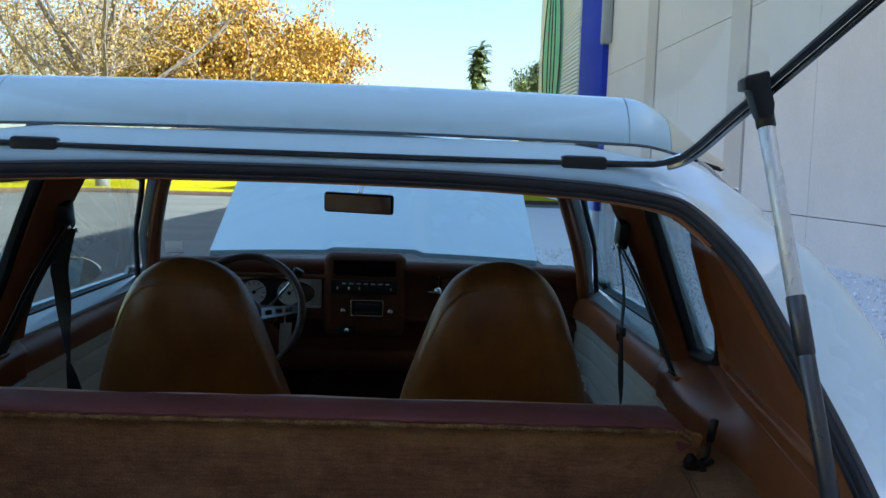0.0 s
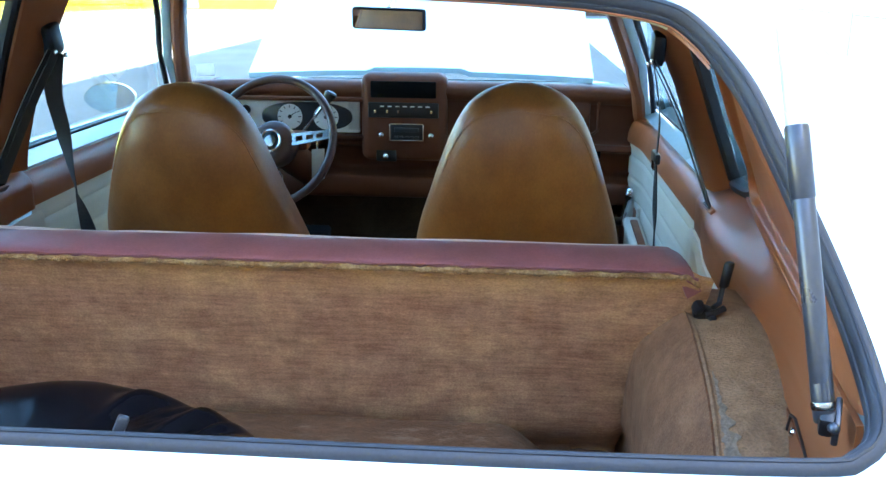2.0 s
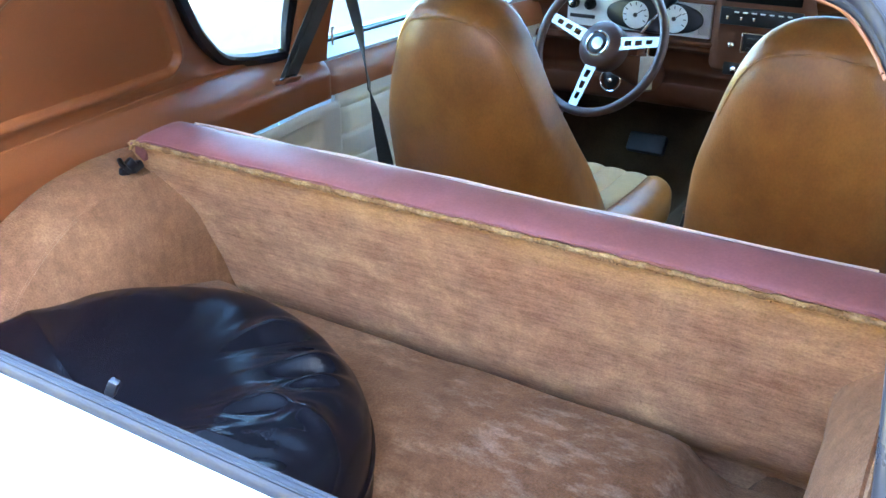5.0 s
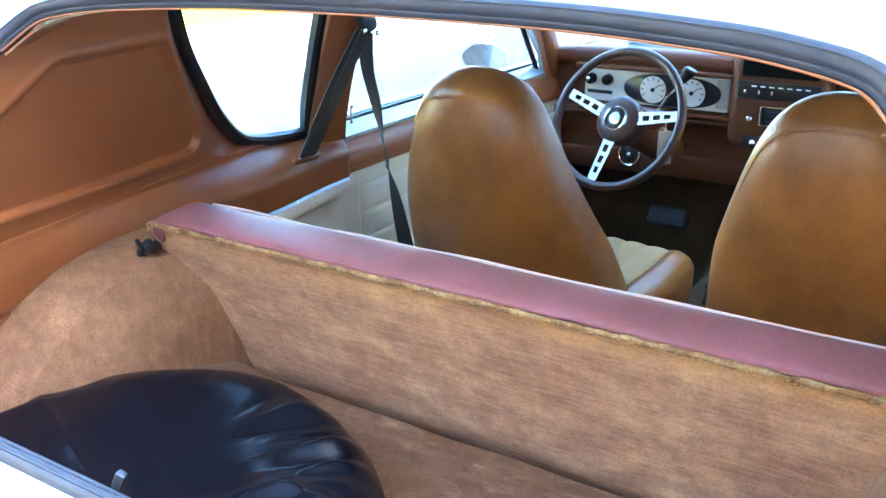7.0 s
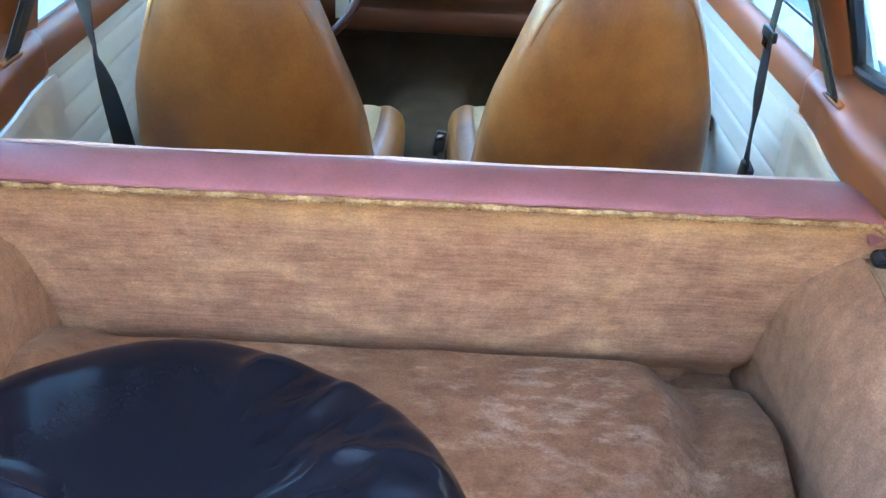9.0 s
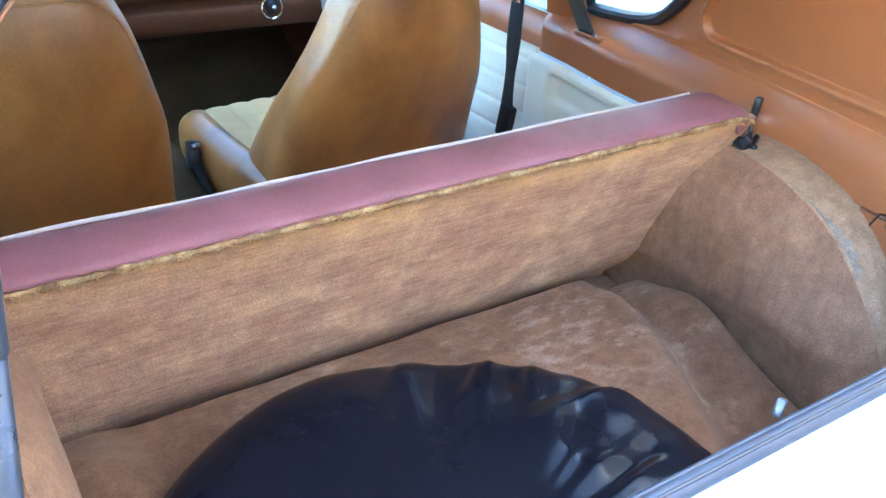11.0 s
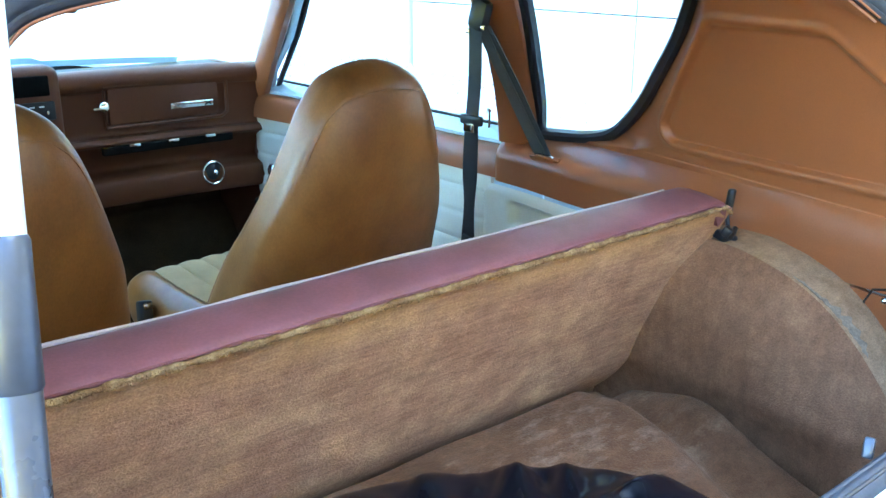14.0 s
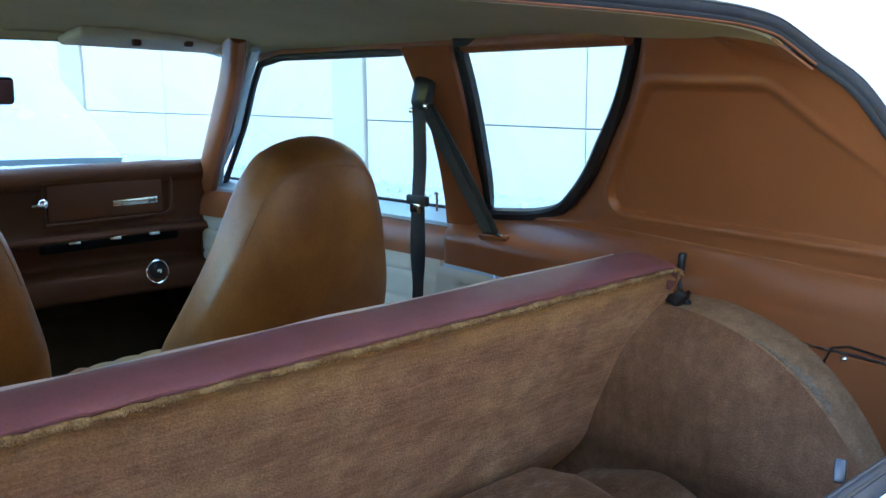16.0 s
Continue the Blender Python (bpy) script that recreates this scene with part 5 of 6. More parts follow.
for s in (1, -1):
    L = Vector((0.547, 1.303, 0.856)) if s > 0 else Vector((-0.540, 1.290, 0.866))
    tilt = Euler((radians(15), radians(s * 14), 0)).to_matrix()
    latch = part("seat_latch", box(L, (0.025, 0.022, 0.014), 0.004, turn=tilt), BLACK, rear, "black seat-back latch")
    part("latch_jaw", box(L + Vector((-s * 0.008, -0.011, 0.010)), (0.012, 0.014, 0.016), 0.003, turn=Euler((radians(35), 0, radians(s * 20))).to_matrix()), SEAL_DARK, latch)
    part("latch_jaw", box(L + Vector((s * 0.010, -0.010, -0.006)), (0.010, 0.016, 0.012), 0.003, turn=Euler((radians(-10), 0, radians(s * 10))).to_matrix()), SEAL_DARK, latch)
    part("striker_pin", sweep([L + Vector((s * 0.002, -0.012, 0.000)), L + Vector((s * 0.016, -0.008, 0.003)), L + Vector((s * 0.027, -0.003, 0.007))], 0.0042, n=10), BLACK, latch)
    if s > 0:
        part("lever", sweep([(0.560, 1.303, 0.862), (0.569, 1.310, 0.866), (0.572, 1.315, 0.880), (0.574, 1.315, 0.890)], 0.0034, n=8), BLACK, latch)
        part("lever_grip", loft([ring(Vector((0.5735, 1.315, 0.886)).lerp(Vector((0.5785, 1.314, 0.921)), k), (1, 0, 0), (0, 1, 0), r, r, 12) for k, r in ((0, 0.0045), (0.06, 0.0062), (0.9, 0.0066), (0.97, 0.0056), (1, 0.003))]), BLACK, latch, "black lever grip")


# ---- front bucket seats ----
SEAT_W = [(0.48, 0.236), (0.62, 0.219), (0.72, 0.208), (0.80, 0.193), (0.88, 0.168), (0.96, 0.141), (1.01, 0.119), (1.045, 0.095), (1.066, 0.068), (1.078, 0.040), (1.083, 0.016)]
SEAT_MID = [(0.48, 2.058), (0.62, 2.021), (0.72, 1.987), (0.80, 1.953), (0.88, 1.926), (0.96, 1.907), (1.01, 1.897), (1.083, 1.880)]
SEAT_DEEP = [(0.48, 0.113), (0.62, 0.109), (0.72, 0.107), (0.80, 0.105), (0.88, 0.102), (0.96, 0.094), (1.01, 0.083), (1.045, 0.068), (1.066, 0.044), (1.078, 0.024), (1.083, 0.010)]
SEAT_FRONT = [(0.48, 0.185), (0.62, 0.142), (0.72, 0.102), (0.80, 0.066), (0.88, 0.046), (0.96, 0.038), (1.045, 0.040), (1.066, 0.032), (1.078, 0.016), (1.083, 0.007)]
SEAT_ARCH = [(0.74, 0.212), (0.80, 0.186), (0.88, 0.156), (0.94, 0.134), (0.985, 0.114), (1.014, 0.090), (1.031, 0.060), (1.039, 0.002)]      # the stitched arch round the head


def seat_rear_y(z, x):
    """The rear face of a backrest; inside the stitched arch it lies a little deeper, and the vinyl is slack lower down."""
    w = smooth_table(SEAT_W, z)
    k = max(0.0, 1 - min(1.0, abs(x / w)) ** 2.6) ** (1 / 2.6)
    inside = step(-0.004, 0.004, smooth_table(SEAT_ARCH, z) - abs(x)) if z < 1.039 else 0.0
    puff = 0.0018 * math.exp(-((smooth_table(SEAT_ARCH, min(z, 1.039)) - abs(x) + 0.009) / 0.007) ** 2)
    slack = 0.0030 * noise.noise(Vector((x * 9, z * 5, 3))) * step(1.0, 0.9, z)
    return smooth_table(SEAT_MID, z) - smooth_table(SEAT_DEEP, z) * k + (0.0020 * inside - puff + slack) * step(0.0, 0.35, k)


def backrest(cx):
    zs = [0.48 + 0.546 * i / 64 for i in range(65)] + [1.030, 1.034, 1.040, 1.046, 1.052, 1.058, 1.063, 1.068, 1.072, 1.0755, 1.078, 1.080, 1.082, 1.083]
    rings = []
    n = 96
    for z in zs:
        w, mid, front = smooth_table(SEAT_W, z), smooth_table(SEAT_MID, z), smooth_table(SEAT_FRONT, z)
        row = []
        for i in range(n):
            a = 2 * math.pi * (i + 0.5) / n
            ca, sa = math.cos(a), math.sin(a)
            if sa < 0:
                x = w * math.copysign(abs(ca) ** (2 / 2.6), ca)
                row.append((cx + x, seat_rear_y(z, x), z))
            else:
                row.append((cx + w * math.copysign(abs(ca) ** 0.4, ca), mid + front * sa ** 0.4, z))
        rings.append(row)
    return loft(rings)


def bucket_seat(cx):
    seat = tagged(part("front_seat", backrest(cx), VINYL), "high-backed tan vinyl bucket seat with a pleated cream cushion", "car seat", "front bucket seats")
    arch = [(x, z) for z, x in SEAT_ARCH]
    line = [curve_at([(x, 0, z) for x, z in arch], i / 60) for i in range(61)]
    line = [p for p in line if p.z > 0.915]
    line = line + [Vector((-p.x, 0, p.z)) for p in reversed(line[:-1])]
    part("seam", sweep([(cx + p.x, seat_rear_y(p.z, p.x) - 0.0002, p.z) for p in line], 0.0009, n=6), VINYL, seat)
    # welts where the back shell meets the padded front
    for k in (1, -1):
        edge = []
        for i in range(50):
            z = 0.50 + 0.56 * i / 49
            edge.append((cx + k * smooth_table(SEAT_W, z) * 0.905, smooth_table(SEAT_MID, z) + smooth_table(SEAT_FRONT, z) * 0.84, z))
        part("edge_welt", sweep(edge, 0.0020, n=6, up=(k, 0, 0)), WELT, seat, "dark red-brown welt")
    # cushion: raised side bolsters, pleated cloth between them
    def cushion(u, v):
        a = 2 * math.pi * u
        y = 1.97 + 0.455 * v
        end = step(0.0, 0.06, v) * math.sqrt(max(0.0, 1 - max(0.0, (v - 0.86) / 0.14) ** 2))
        ca, sa = math.cos(a), math.sin(a)
        x = 0.268 * math.copysign(abs(ca) ** 0.45, ca)
        z = 0.083 * math.copysign(abs(sa) ** 0.55, sa)
        if sa > 0:
            z -= 0.016 * step(0.235, 0.19, abs(x))
        return (cx + x * (0.93 + 0.07 * end) * (0.88 + 0.12 * step(0.0, 0.7, v)), y, 0.528 + 0.02 * v + z * (0.45 + 0.55 * end))
    part("cushion", sheet(cushion, 96, 26, -0.004, closed_u=True), VINYL, seat)
    part("insert", sheet(lambda u, v: (cx + (-0.212 + 0.424 * u) * (0.88 + 0.12 * step(0.0, 0.7, v)), 1.975 + 0.440 * v, 0.596 + 0.02 * v + 0.005 * abs(math.sin(u * math.pi * 8)) ** 0.6 + 0.006 * math.sin(math.pi * u) - 0.045 * step(0.86, 1.0, v) ** 2), 96, 24, 0.03), CLOTH, seat, "cream pleated cloth insert")
    part("base", box((cx, 2.2, 0.38), (0.36, 0.40, 0.16), 0.02), BLACK, seat)
    return seat


for cx, down in ((-0.319, 0.011), (0.314, 0.0)):
    bucket_seat(cx).location.z = -down
buckle = part("seat_buckle", box((0.030, 2.262, 0.566), (0.024, 0.034, 0.056), 0.005, turn=Euler((radians(-18), radians(8), 0)).to_matrix()), BLACK, car, "black seat-belt buckle on a stalk")
part("buckle_button", box((0.030, 2.243, 0.590), (0.018, 0.010, 0.014), 0.003, turn=Euler((radians(-18), 0, 0)).to_matrix()), BRUSHED, buckle)
part("stalk", sweep([(0.040, 2.17, 0.470), (0.036, 2.21, 0.510), (0.031, 2.25, 0.548)], 0.008, 0.013, n=8, power=4), BLACK, buckle)
part("cabin_floor", sheet(lambda u, v: (-0.70 + 1.40 * u, 1.42 + 1.75 * v, 0.30 + 0.18 * math.exp(-(((u - 0.5) * 1.4) / 0.15) ** 4) + 0.25 * step(0.85, 1.0, v)), 40, 20, 0.02), DARK, car)
for s in (1, -1):
    part("kick_panel", sheet(lambda u, v: (s * 0.662, 2.88 + 0.30 * u, 0.25 + 0.70 * v), 4, 6, 0.01 * s), DASH, car)
part("firewall", sheet(lambda u, v: (-0.70 + 1.40 * u, 3.16 - 0.04 * v, 0.25 + 0.66 * v), 8, 6, 0.02), DARK, car)


# ---- dashboard ----
dash_profile = [(2.97, 0.955), (2.93, 0.972), (2.885, 0.975), (2.862, 0.966), (2.855, 0.945), (2.868, 0.925), (2.878, 0.915), (2.885, 0.82), (2.868, 0.805), (2.862, 0.79), (2.89, 0.775), (2.92, 0.72), (2.885, 0.700),
                (2.868, 0.690), (2.865, 0.660), (2.875, 0.632), (2.90, 0.628), (3.0, 0.63)]
pts = []
for i in range(120):
    p = curve_at([(0, y, z) for y, z in dash_profile], i / 119)
    pts.append((p.y, p.z))
bm = bmesh.new()
cols = []
xs = [-0.655 + 1.310 * i / 60 for i in range(61)]
for x in xs:
    dip = 0.015 * (abs(x) / 0.67) ** 3
    cols.append([bm.verts.new((x, y - dip * 0.5, z - dip * 0.5)) for y, z in pts] + [bm.verts.new((x, 3.02, 0.63)), bm.verts.new((x, 3.02, 0.955))])
n = len(cols[0])
for a, b in zip(cols, cols[1:]):
    for i in range(n):
        bm.faces.new((a[i], b[i], b[(i + 1) % n], a[(i + 1) % n]))
bm.faces.new(cols[0]), bm.faces.new(list(reversed(cols[-1])))
dash = tagged(part("dashboard", bm, DASH, sharp=60), "dark brown padded dashboard with a silver instrument panel and glove box", "dashboard")

# instrument panel
IPX0, IPX1, IPZ0, IPZ1, IPY = -0.560, -0.147, 0.822, 0.914, 2.876
part("instrument_panel", box(((IPX0 + IPX1) / 2, IPY + 0.004, (IPZ0 + IPZ1) / 2), (IPX1 - IPX0, 0.014, IPZ1 - IPZ0), 0.004), SILVERPANEL, dash, "silver instrument panel")
part("panel_brow", box(((IPX0 + IPX1) / 2, 2.862, 0.923), (IPX1 - IPX0 + 0.03, 0.05, 0.012), 0.005), DASH, dash)
part("panel_lip", box(((IPX0 + IPX1) / 2, 2.866, 0.812), (IPX1 - IPX0 + 0.03, 0.04, 0.012), 0.005), DASH, dash)
part("dial_panel", loft([ring((-0.303, IPY - 0.003 + d, 0.868), (1, 0, 0), (0, 0, 1), 0.135 * k, 0.043 * k, 36, 2.4) for d, k in ((0.0, 1.0), (-0.006, 1.0), (-0.008, 0.97))]), DIALBACK, dash, "black oval dial panel")
for x in (-0.353, -0.245):
    part("dial", disc((x, IPY - 0.010, 0.868), (0, -1, 0), 0.037, 0.004, 32), FACE, dash, "white-faced round dial")
    part("needle", box((x + 0.008, IPY - 0.0155, 0.874), (0.03, 0.001, 0.002), 0, turn=Euler((0, radians(-35), 0)).to_matrix()), BLACK, dash)
    part("dial_hub", disc((x, IPY - 0.013, 0.868), (0, -1, 0), 0.006, 0.004, 14), BLACK, dash)
    for k in range(9):
        a = radians(-210 + 30 * k)
        part("tick", box((x + 0.030 * math.cos(a), IPY - 0.0145, 0.868 - 0.030 * math.sin(a)), (0.008, 0.001, 0.0022), 0, turn=Euler((0, a, 0)).to_matrix()), BLACK, dash)
for x in (-0.537, -0.487):
    part("knob", disc((x, IPY - 0.004, 0.884), (0, -1, 0), 0.015, 0.020, 20), BLACK, dash)
    part("knob_cap", disc((x - 0.003, IPY - 0.023, 0.885), (0, -1, 0), 0.008, 0.006, 16, dome=0.003), CHROME if x < -0.5 else BLACK, dash)
part("slot", box((-0.512, IPY - 0.004, 0.848), (0.075, 0.003, 0.010), 0.001), STRUT_G, dash)
# dotted speaker field at the end of the panel
bm = bmesh.new()
for i in range(9):
    for j in range(14):
        box((-0.178 + 0.0035 * i, IPY - 0.004, 0.833 + 0.0055 * j + 0.00275 * (i % 2)), (0.0018, 0.002, 0.0022), 0, bm)
part("grille_dots", bm, DIALBACK, dash)

# centre stack
part("centre_console", box((-0.014, 2.885, 0.872), (0.252, 0.09, 0.255), 0.028, segments=4), DASH, dash)
part("upper_slot", box((-0.014, 2.842, 0.955), (0.190, 0.012, 0.048), 0.004), SLOT, dash, "flat black block for the shaded open slot")
part("radio_plate", box((-0.014, 2.841, 0.896), (0.205, 0.012, 0.044), 0.003), BLACK, dash, "black control plate")
for x in (-0.095, -0.06, -0.028, 0.068):
    part("slider", box((x, 2.832, 0.893), (0.006, 0.010, 0.010), 0.002), CHROME, dash)
for k in range(7):
    part("label_bar", box((-0.075 + 0.022 * k, 2.8345, 0.907), (0.012, 0.001, 0.003), 0), FACE, dash)
part("cassette", box((-0.004, 2.840, 0.833), (0.094, 0.014, 0.046), 0.004), BLACK, dash, "black radio with a bright frame")
for z in (0.857, 0.809):
    part("radio_frame", box((-0.004, 2.833, z), (0.098, 0.004, 0.003), 0.001), CHROME, dash)
for x in (-0.053, 0.045):
    part("radio_frame", box((x, 2.833, 0.833), (0.003, 0.004, 0.046), 0.001), CHROME, dash)
for k in range(5):
    part("radio_button", box((-0.034 + 0.015 * k, 2.832, 0.818), (0.011, 0.004, 0.007), 0.001), DIALBACK, dash)
part("radio_window", box((-0.004, 2.832, 0.840), (0.070, 0.003, 0.012), 0.001), DIALBACK, dash)
for x in (-0.076, 0.068):
    part("radio_knob", disc((x, 2.840, 0.826), (0, -1, 0), 0.0085, 0.020, 16, dome=0.003), CHROME, dash)
part("lighter_plate", box((-0.064, 2.845, 0.762), (0.060, 0.012, 0.034), 0.003), BLACK, dash)
part("lighter", disc((-0.064, 2.839, 0.763), (0, -1, 0), 0.009, 0.016, 16, dome=0.004), CHROME, dash)

# glove box
glove = part("glove_door", box((0.375, 2.872, 0.885), (0.300, 0.020, 0.092), 0.006), DASH, dash)
part("glove_frame", sweep([(0.215, 2.862, 0.937), (0.53, 2.862, 0.937), (0.548, 2.862, 0.925), (0.548, 2.862, 0.845), (0.53, 2.862, 0.833), (0.215, 2.862, 0.833)], 0.005, 0.005, n=8, closed=True, up=(0, 1, 0)), DASH, dash)
part("glove_knob", disc((0.213, 2.868, 0.888), (0, -1, 0), 0.014, 0.014, 20, dome=0.004), CHROME, dash, "chrome glove-box knob")
part("knob_wing", box((0.200, 2.850, 0.886), (0.036, 0.006, 0.007), 0.002), CHROME, dash)
badge = part("badge", box((0.447, 2.860, 0.873), (0.120, 0.004, 0.016), 0.001), CHROME, dash, "bright oblong badge")
part("badge_mark", box((0.492, 2.8578, 0.873), (0.022, 0.002, 0.0025), 0, turn=Euler((0, radians(30), 0)).to_matrix()), BLACK, badge)
part("badge_mark", box((0.492, 2.8574, 0.873), (0.022, 0.002, 0.0025), 0, turn=Euler((0, radians(-30), 0)).to_matrix()), BLACK, badge)
# closed block, its black painted for the shade in the vent gap
part("vent_gap", box((0.38, 2.868, 0.775), (0.36, 0.02, 0.022), 0.004), SLOT, dash)
for x in (0.28, 0.385, 0.49):
    part("vent_tab", box((x, 2.856, 0.785), (0.030, 0.008, 0.008), 0.002), CHROME, dash)
for x, y in ((0.495, 2.862), (-0.41, 2.862)):
    vent = part("air_vent", hoop((x, y, 0.680), (0, -1, 0.1), 0.030, 0.0028, 32), CHROME, dash, "round air vent with a chrome ring")
    part("vent_ball", disc((x, y + 0.012, 0.680), (0, -1, 0.1), 0.028, 0.008, 28, dome=0.008), BLACK, vent)
    part("vent_stud", disc((x + 0.002, y - 0.004, 0.682), (0, -1, 0.1), 0.007, 0.008, 14, dome=0.003), CHROME, vent)

# ---- steering wheel ----
SC = Vector((-0.344, 2.597, 0.839))
SN = Vector((0, -math.cos(radians(26)), math.sin(radians(26)))).normalized()
SU = Vector((0, math.sin(radians(26)), math.cos(radians(26))))
SX = Vector((1, 0, 0))
TWIST = Euler((0, 0, radians(-10))).to_matrix()
SN, SU, SX = TWIST @ SN, TWIST @ SU, TWIST @ SX
sw = tagged(part("steering_wheel", hoop(SC, SN, 0.1755, 0.0115, 72, 10), WHEEL), "three-spoke steering wheel with a brown rim and drilled bright spokes", "steering wheel")
hub = part("hub", loft([ring(SC + SN * h, SX, SU, r, r, 32) for h, r in ((-0.075, 0.040), (-0.050, 0.060), (-0.012, 0.062), (-0.002, 0.055), (0.004, 0.036))]), WHEEL, sw)
part("hub_ring", hoop(SC + SN * 0.004, SN, 0.029, 0.004, 32), CHROME, sw)
part("hub_cap", disc(SC + SN * 0.001, SN, 0.026, 0.005, 28), BLACK, sw)
part("hub_emblem", disc(SC + SN * 0.006, SN, 0.016, 0.002, 20), BRUSHED, sw, "bright round emblem")
for ang in (163, 10, 263):
    d = SX * math.cos(radians(ang)) + SU * math.sin(radians(ang))
    e = SN.cross(d)
    bm = bmesh.new()
    # a tapered flat spoke with three oblong holes, built as rails and bridges
    w0, w1 = 0.0165, 0.0120
    stops = [0.050, 0.068, 0.088, 0.098, 0.118, 0.128, 0.146, 0.174]
    for i, (a, b) in enumerate(zip(stops, stops[1:])):
        wa, wb = w0 + (w1 - w0) * (a - 0.05) / 0.124, w0 + (w1 - w0) * (b - 0.05) / 0.124
        strips = ((-1.0, 1.0),) if i % 2 == 0 else ((-1.0, -0.45), (0.45, 1.0))
        for lo, hi in strips:
            def P(r, k, w, h):
                return SC + d * r + e * (w * k) + SN * (h - 0.012 * (1 - r / 0.178))
            q = [[bm.verts.new(P(r, k, w, h)) for r, k, w in ((a, lo, wa), (b, lo, wb), (b, hi, wb), (a, hi, wa))] for h in (0.0015, -0.0015)]
            bm.faces.new(q[0]), bm.faces.new(list(reversed(q[1])))
            for j in range(4):
                bm.faces.new((q[0][j], q[1][j], q[1][(j + 1) % 4], q[0][(j + 1) % 4]))
    part("spoke", bm, BRUSHED, sw, "drilled brushed-metal spoke")
part("column", loft([ring(SC - SN * h, SX, SU, r, r, 24) for h, r in ((0.04, 0.035), (0.07, 0.045), (0.30, 0.045))]), DASH, sw)
part("column_shroud", box(SC - SN * 0.09 + Vector((0.02, 0, 0.03)), (0.11, 0.06, 0.05), 0.012), DASH, sw)
shifter = part("shift_lever", sweep([(-0.290, 2.72, 0.838), (-0.255, 2.70, 0.880), (-0.215, 2.69, 0.928)], 0.004, n=8), CHROME, sw, "column shift lever with a black knob")
part("lever_knob", loft([ring(Vector((-0.219, 2.690, 0.922)).lerp(Vector((-0.192, 2.688, 0.962)), k), (1, 0, -0.5), (0, 1, 0), r, r, 16) for k, r in ((0, 0.006), (0.25, 0.009), (0.7, 0.014), (0.9, 0.0155), (1.0, 0.012))]), BLACK, shifter, "flared black lever knob")
tag = tagged(part("key_tag", box((-0.222, 2.62, 0.775), (0.036, 0.003, 0.085), 0.003, turn=Euler((radians(4), 0, radians(30))).to_matrix()), PAPER), "white paper key tag hanging from the ignition key", "key tag")
part("key", box((-0.224, 2.625, 0.826), (0.006, 0.003, 0.032), 0.001), CHROME, tag)
part("pedal", box((-0.315, 2.95, 0.485), (0.115, 0.03, 0.06), 0.01, turn=Euler((radians(-35), 0, 0)).to_matrix()), RUBBER, car, "black brake pedal")

# hatch striker on the tail edge
striker = part("hatch_striker", box((-0.012, 0.812, 0.918), (0.009, 0.008, 0.016), 0.002, turn=Euler((0, radians(25), radians(20))).to_matrix()), STRUT_G, car, "small grey metal hatch striker")

# ---- the spare wheel in its black cover ----
BAGC = Vector((-0.215, 0.929, 0.0))



def seated(x, y, z):
    """The cover is pressed flat where it leans on the tail and the wheel house."""
    if y < 0.88:
        y = 0.88 - 0.16 * (0.88 - y)
    if x < -0.42:
        x = -0.42 - 0.7 * (-0.42 - x)
    return (x, y, z)


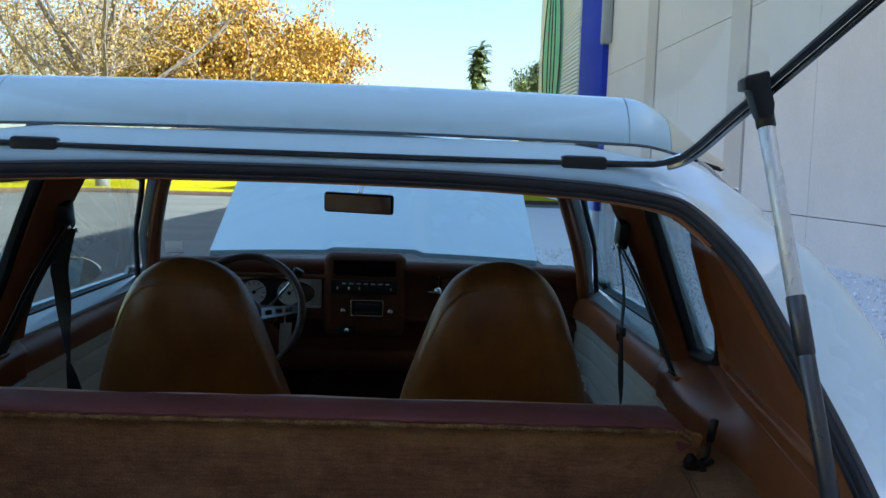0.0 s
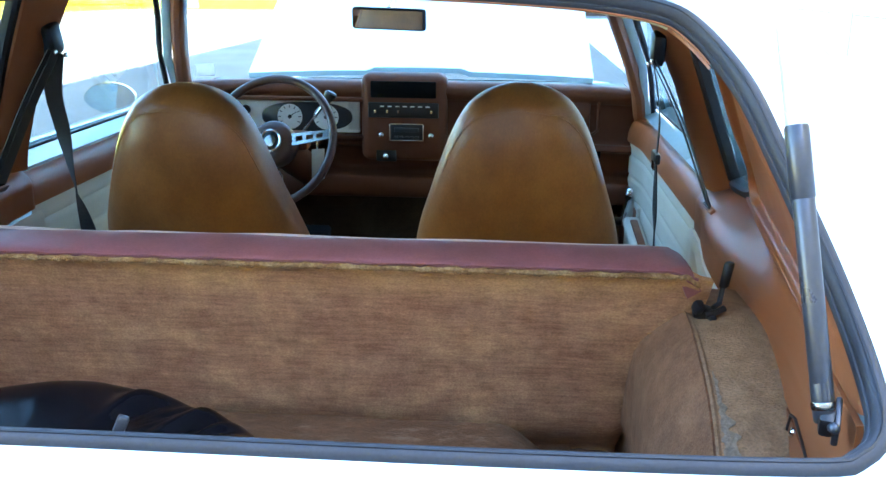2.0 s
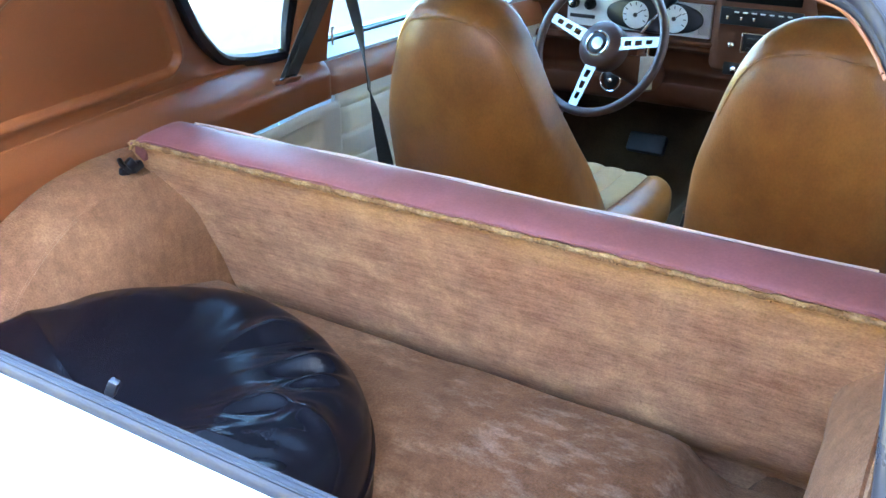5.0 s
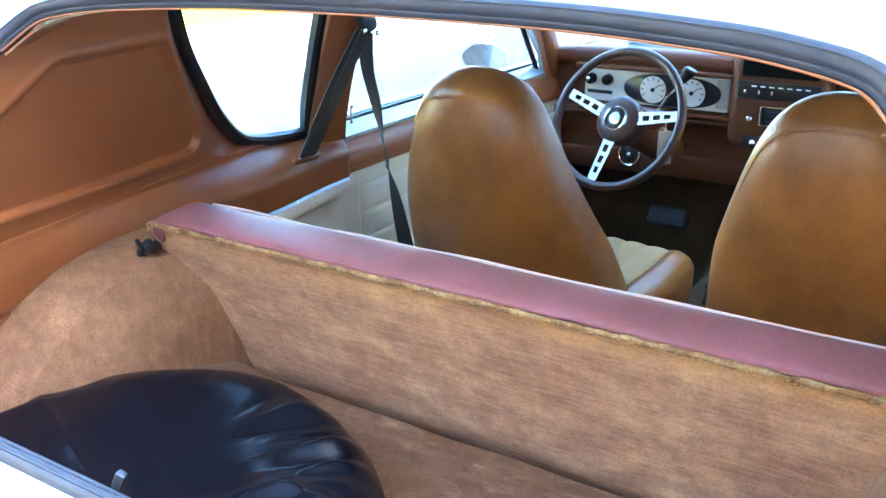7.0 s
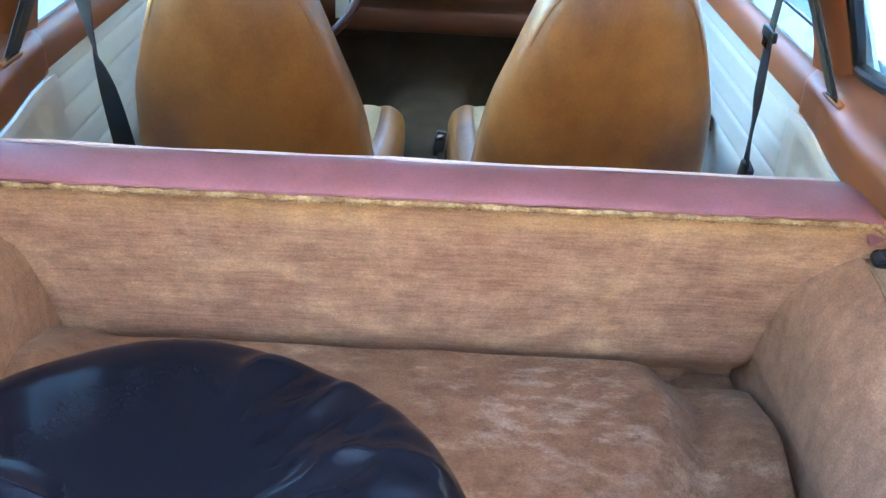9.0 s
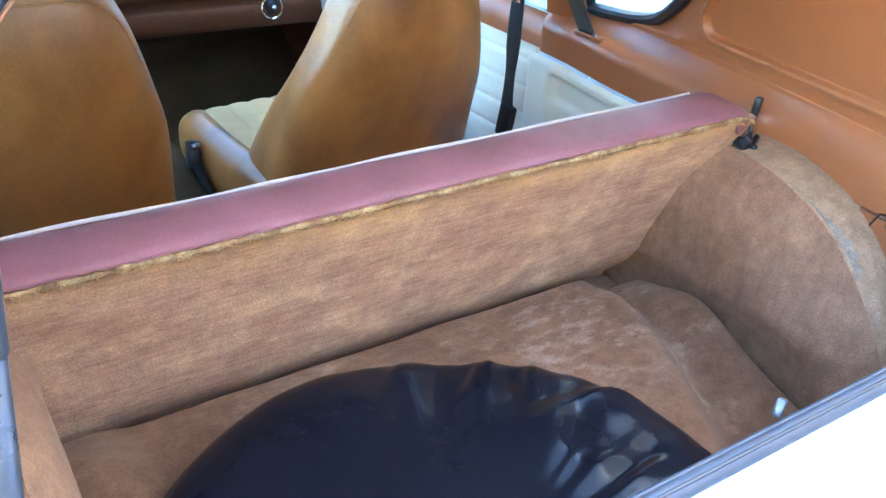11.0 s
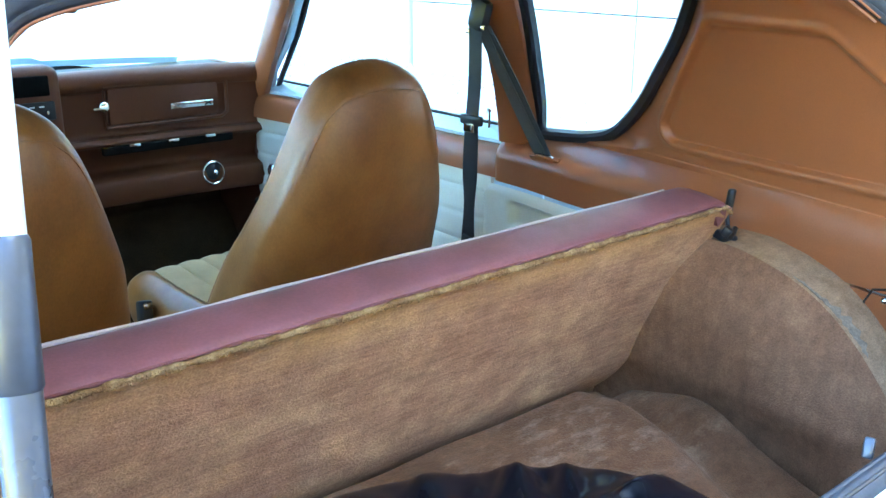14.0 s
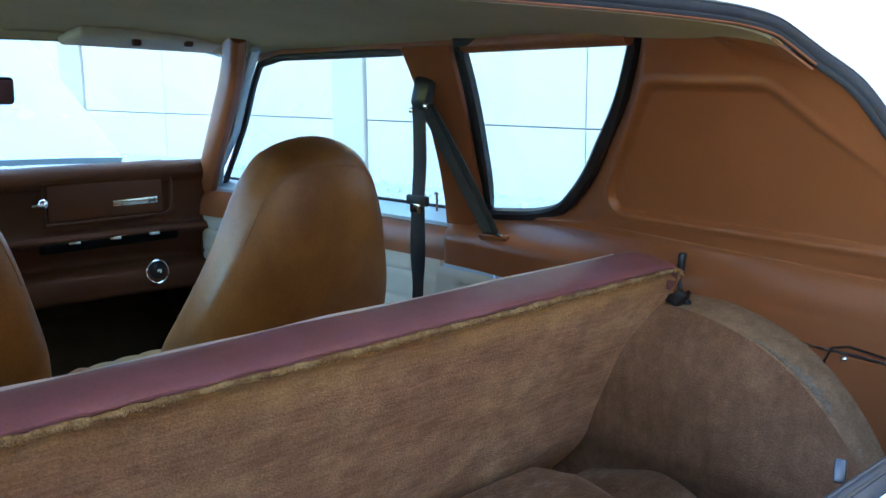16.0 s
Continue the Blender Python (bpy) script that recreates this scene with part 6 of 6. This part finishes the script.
def bag_pt(u, v):
    a = 2 * math.pi * u
    prof = [(0, 0.012, 0.138), (0, 0.10, 0.139), (0, 0.19, 0.140), (0, 0.255, 0.138), (0, 0.295, 0.122), (0, 0.316, 0.085), (0, 0.314, 0.035), (0, 0.29, 0.0), (0, 0.02, 0.0)]
    p = curve_at(prof, v)
    r, h = p.y, p.z
    w = step(0.06, 0.26, r) * step(0.01, 0.08, h)
    q = Vector((math.cos(a), math.sin(a), 0))
    # long folds run from the rim inwards; the cloth sags over the wheel's hub
    px, py = r * q.x, r * q.y
    fold = 0.006 * w * noise.noise(Vector((q.x * 2.2, q.y * 2.2, r * 2 + 3)))
    # slack cloth: wandering folds run in from the rim, most of them on the side towards the cabin
    side = 0.04 + 0.96 * step(0.25, 0.80, (px * 0.92 + py * 0.39) / 0.30)
    reach = step(0.07, 0.20, r) * (1 - 0.92 * step(0.255, 0.300, r)) * step(0.01, 0.09, h)
    warp = noise.noise(Vector((px * 9, py * 9, 1.7)))
    for turns, deep, seed in ((8.5, 0.024, 0.0), (15.0, 0.010, 4.0)):
        phase = turns * a + seed + 1.9 * warp + 1.4 * noise.noise(Vector((px * 4, py * 4, seed)))
        saw = phase / math.pi - math.floor(phase / math.pi)
        saw = saw / 0.72 if saw < 0.72 else (1 - saw) / 0.28
        fold += deep * side * reach * (step(0, 1, saw) - 0.5) * min(1.0, max(0.15, 0.55 + 1.3 * noise.noise(Vector((px * 6, py * 6, 6 + seed)))))
    # creases across the calm side
    k = noise.noise(Vector((px * 3.0 + py * 5.0, py * 2.0 - px * 1.2, 8.0)))
    fold += 0.0075 * max(0.0, 1 - abs(k) / 0.15) ** 1.5 * step(0.03, 0.12, r) * (1 - step(0.27, 0.31, r))
    cross = 0.0022 * noise.noise(Vector((px * 24, py * 24, 4))) * w * (0.2 + 0.8 * side)
    big = 0.008 * noise.noise(Vector((q.x * r * 5, q.y * r * 5, 9))) * step(0.02, 0.1, h)
    dip = -0.008 * step(0.22, 0.05, r) * step(0.02, 0.1, h)
    x, y = 0.954 * r * math.cos(a) * (1 + 0.8 * fold), 0.954 * r * math.sin(a) * (1 + 0.8 * fold)
    return seated(BAGC.x + x, BAGC.y + y * 0.986, 0.640 + h + fold + cross + big + dip - 0.027 * (0.25 - y))


def bag_skin(nu=320, nv=120):
    bm = bmesh.new()
    rows = [[bm.verts.new(bag_pt(i / nu, j / nv)) for i in range(nu)] for j in range(nv + 1)]
    for a, b in zip(rows, rows[1:]):
        for i in range(nu):
            bm.faces.new((a[i - 1], a[i], b[i], b[i - 1]))
    bm.faces.new(rows[0])
    bm.faces.new(rows[-1])
    return bm


bag = tagged(part("spare_wheel_cover", bag_skin(), NYLON, sharp=150), "round spare wheel in a wrinkled black nylon cover", "wheel cover")
hem = []
for i in range(120):
    a = 2 * math.pi * i / 120
    hem.append(seated(BAGC.x + 0.3035 * math.cos(a), BAGC.y + 0.300 * math.sin(a), 0.633 + 0.060 - 0.027 * (0.25 - 0.3035 * math.sin(a)) + 0.002 * math.sin(9 * a)))
part("hem", sweep(hem, 0.004, 0.006, n=6, closed=True), NYLON, bag)
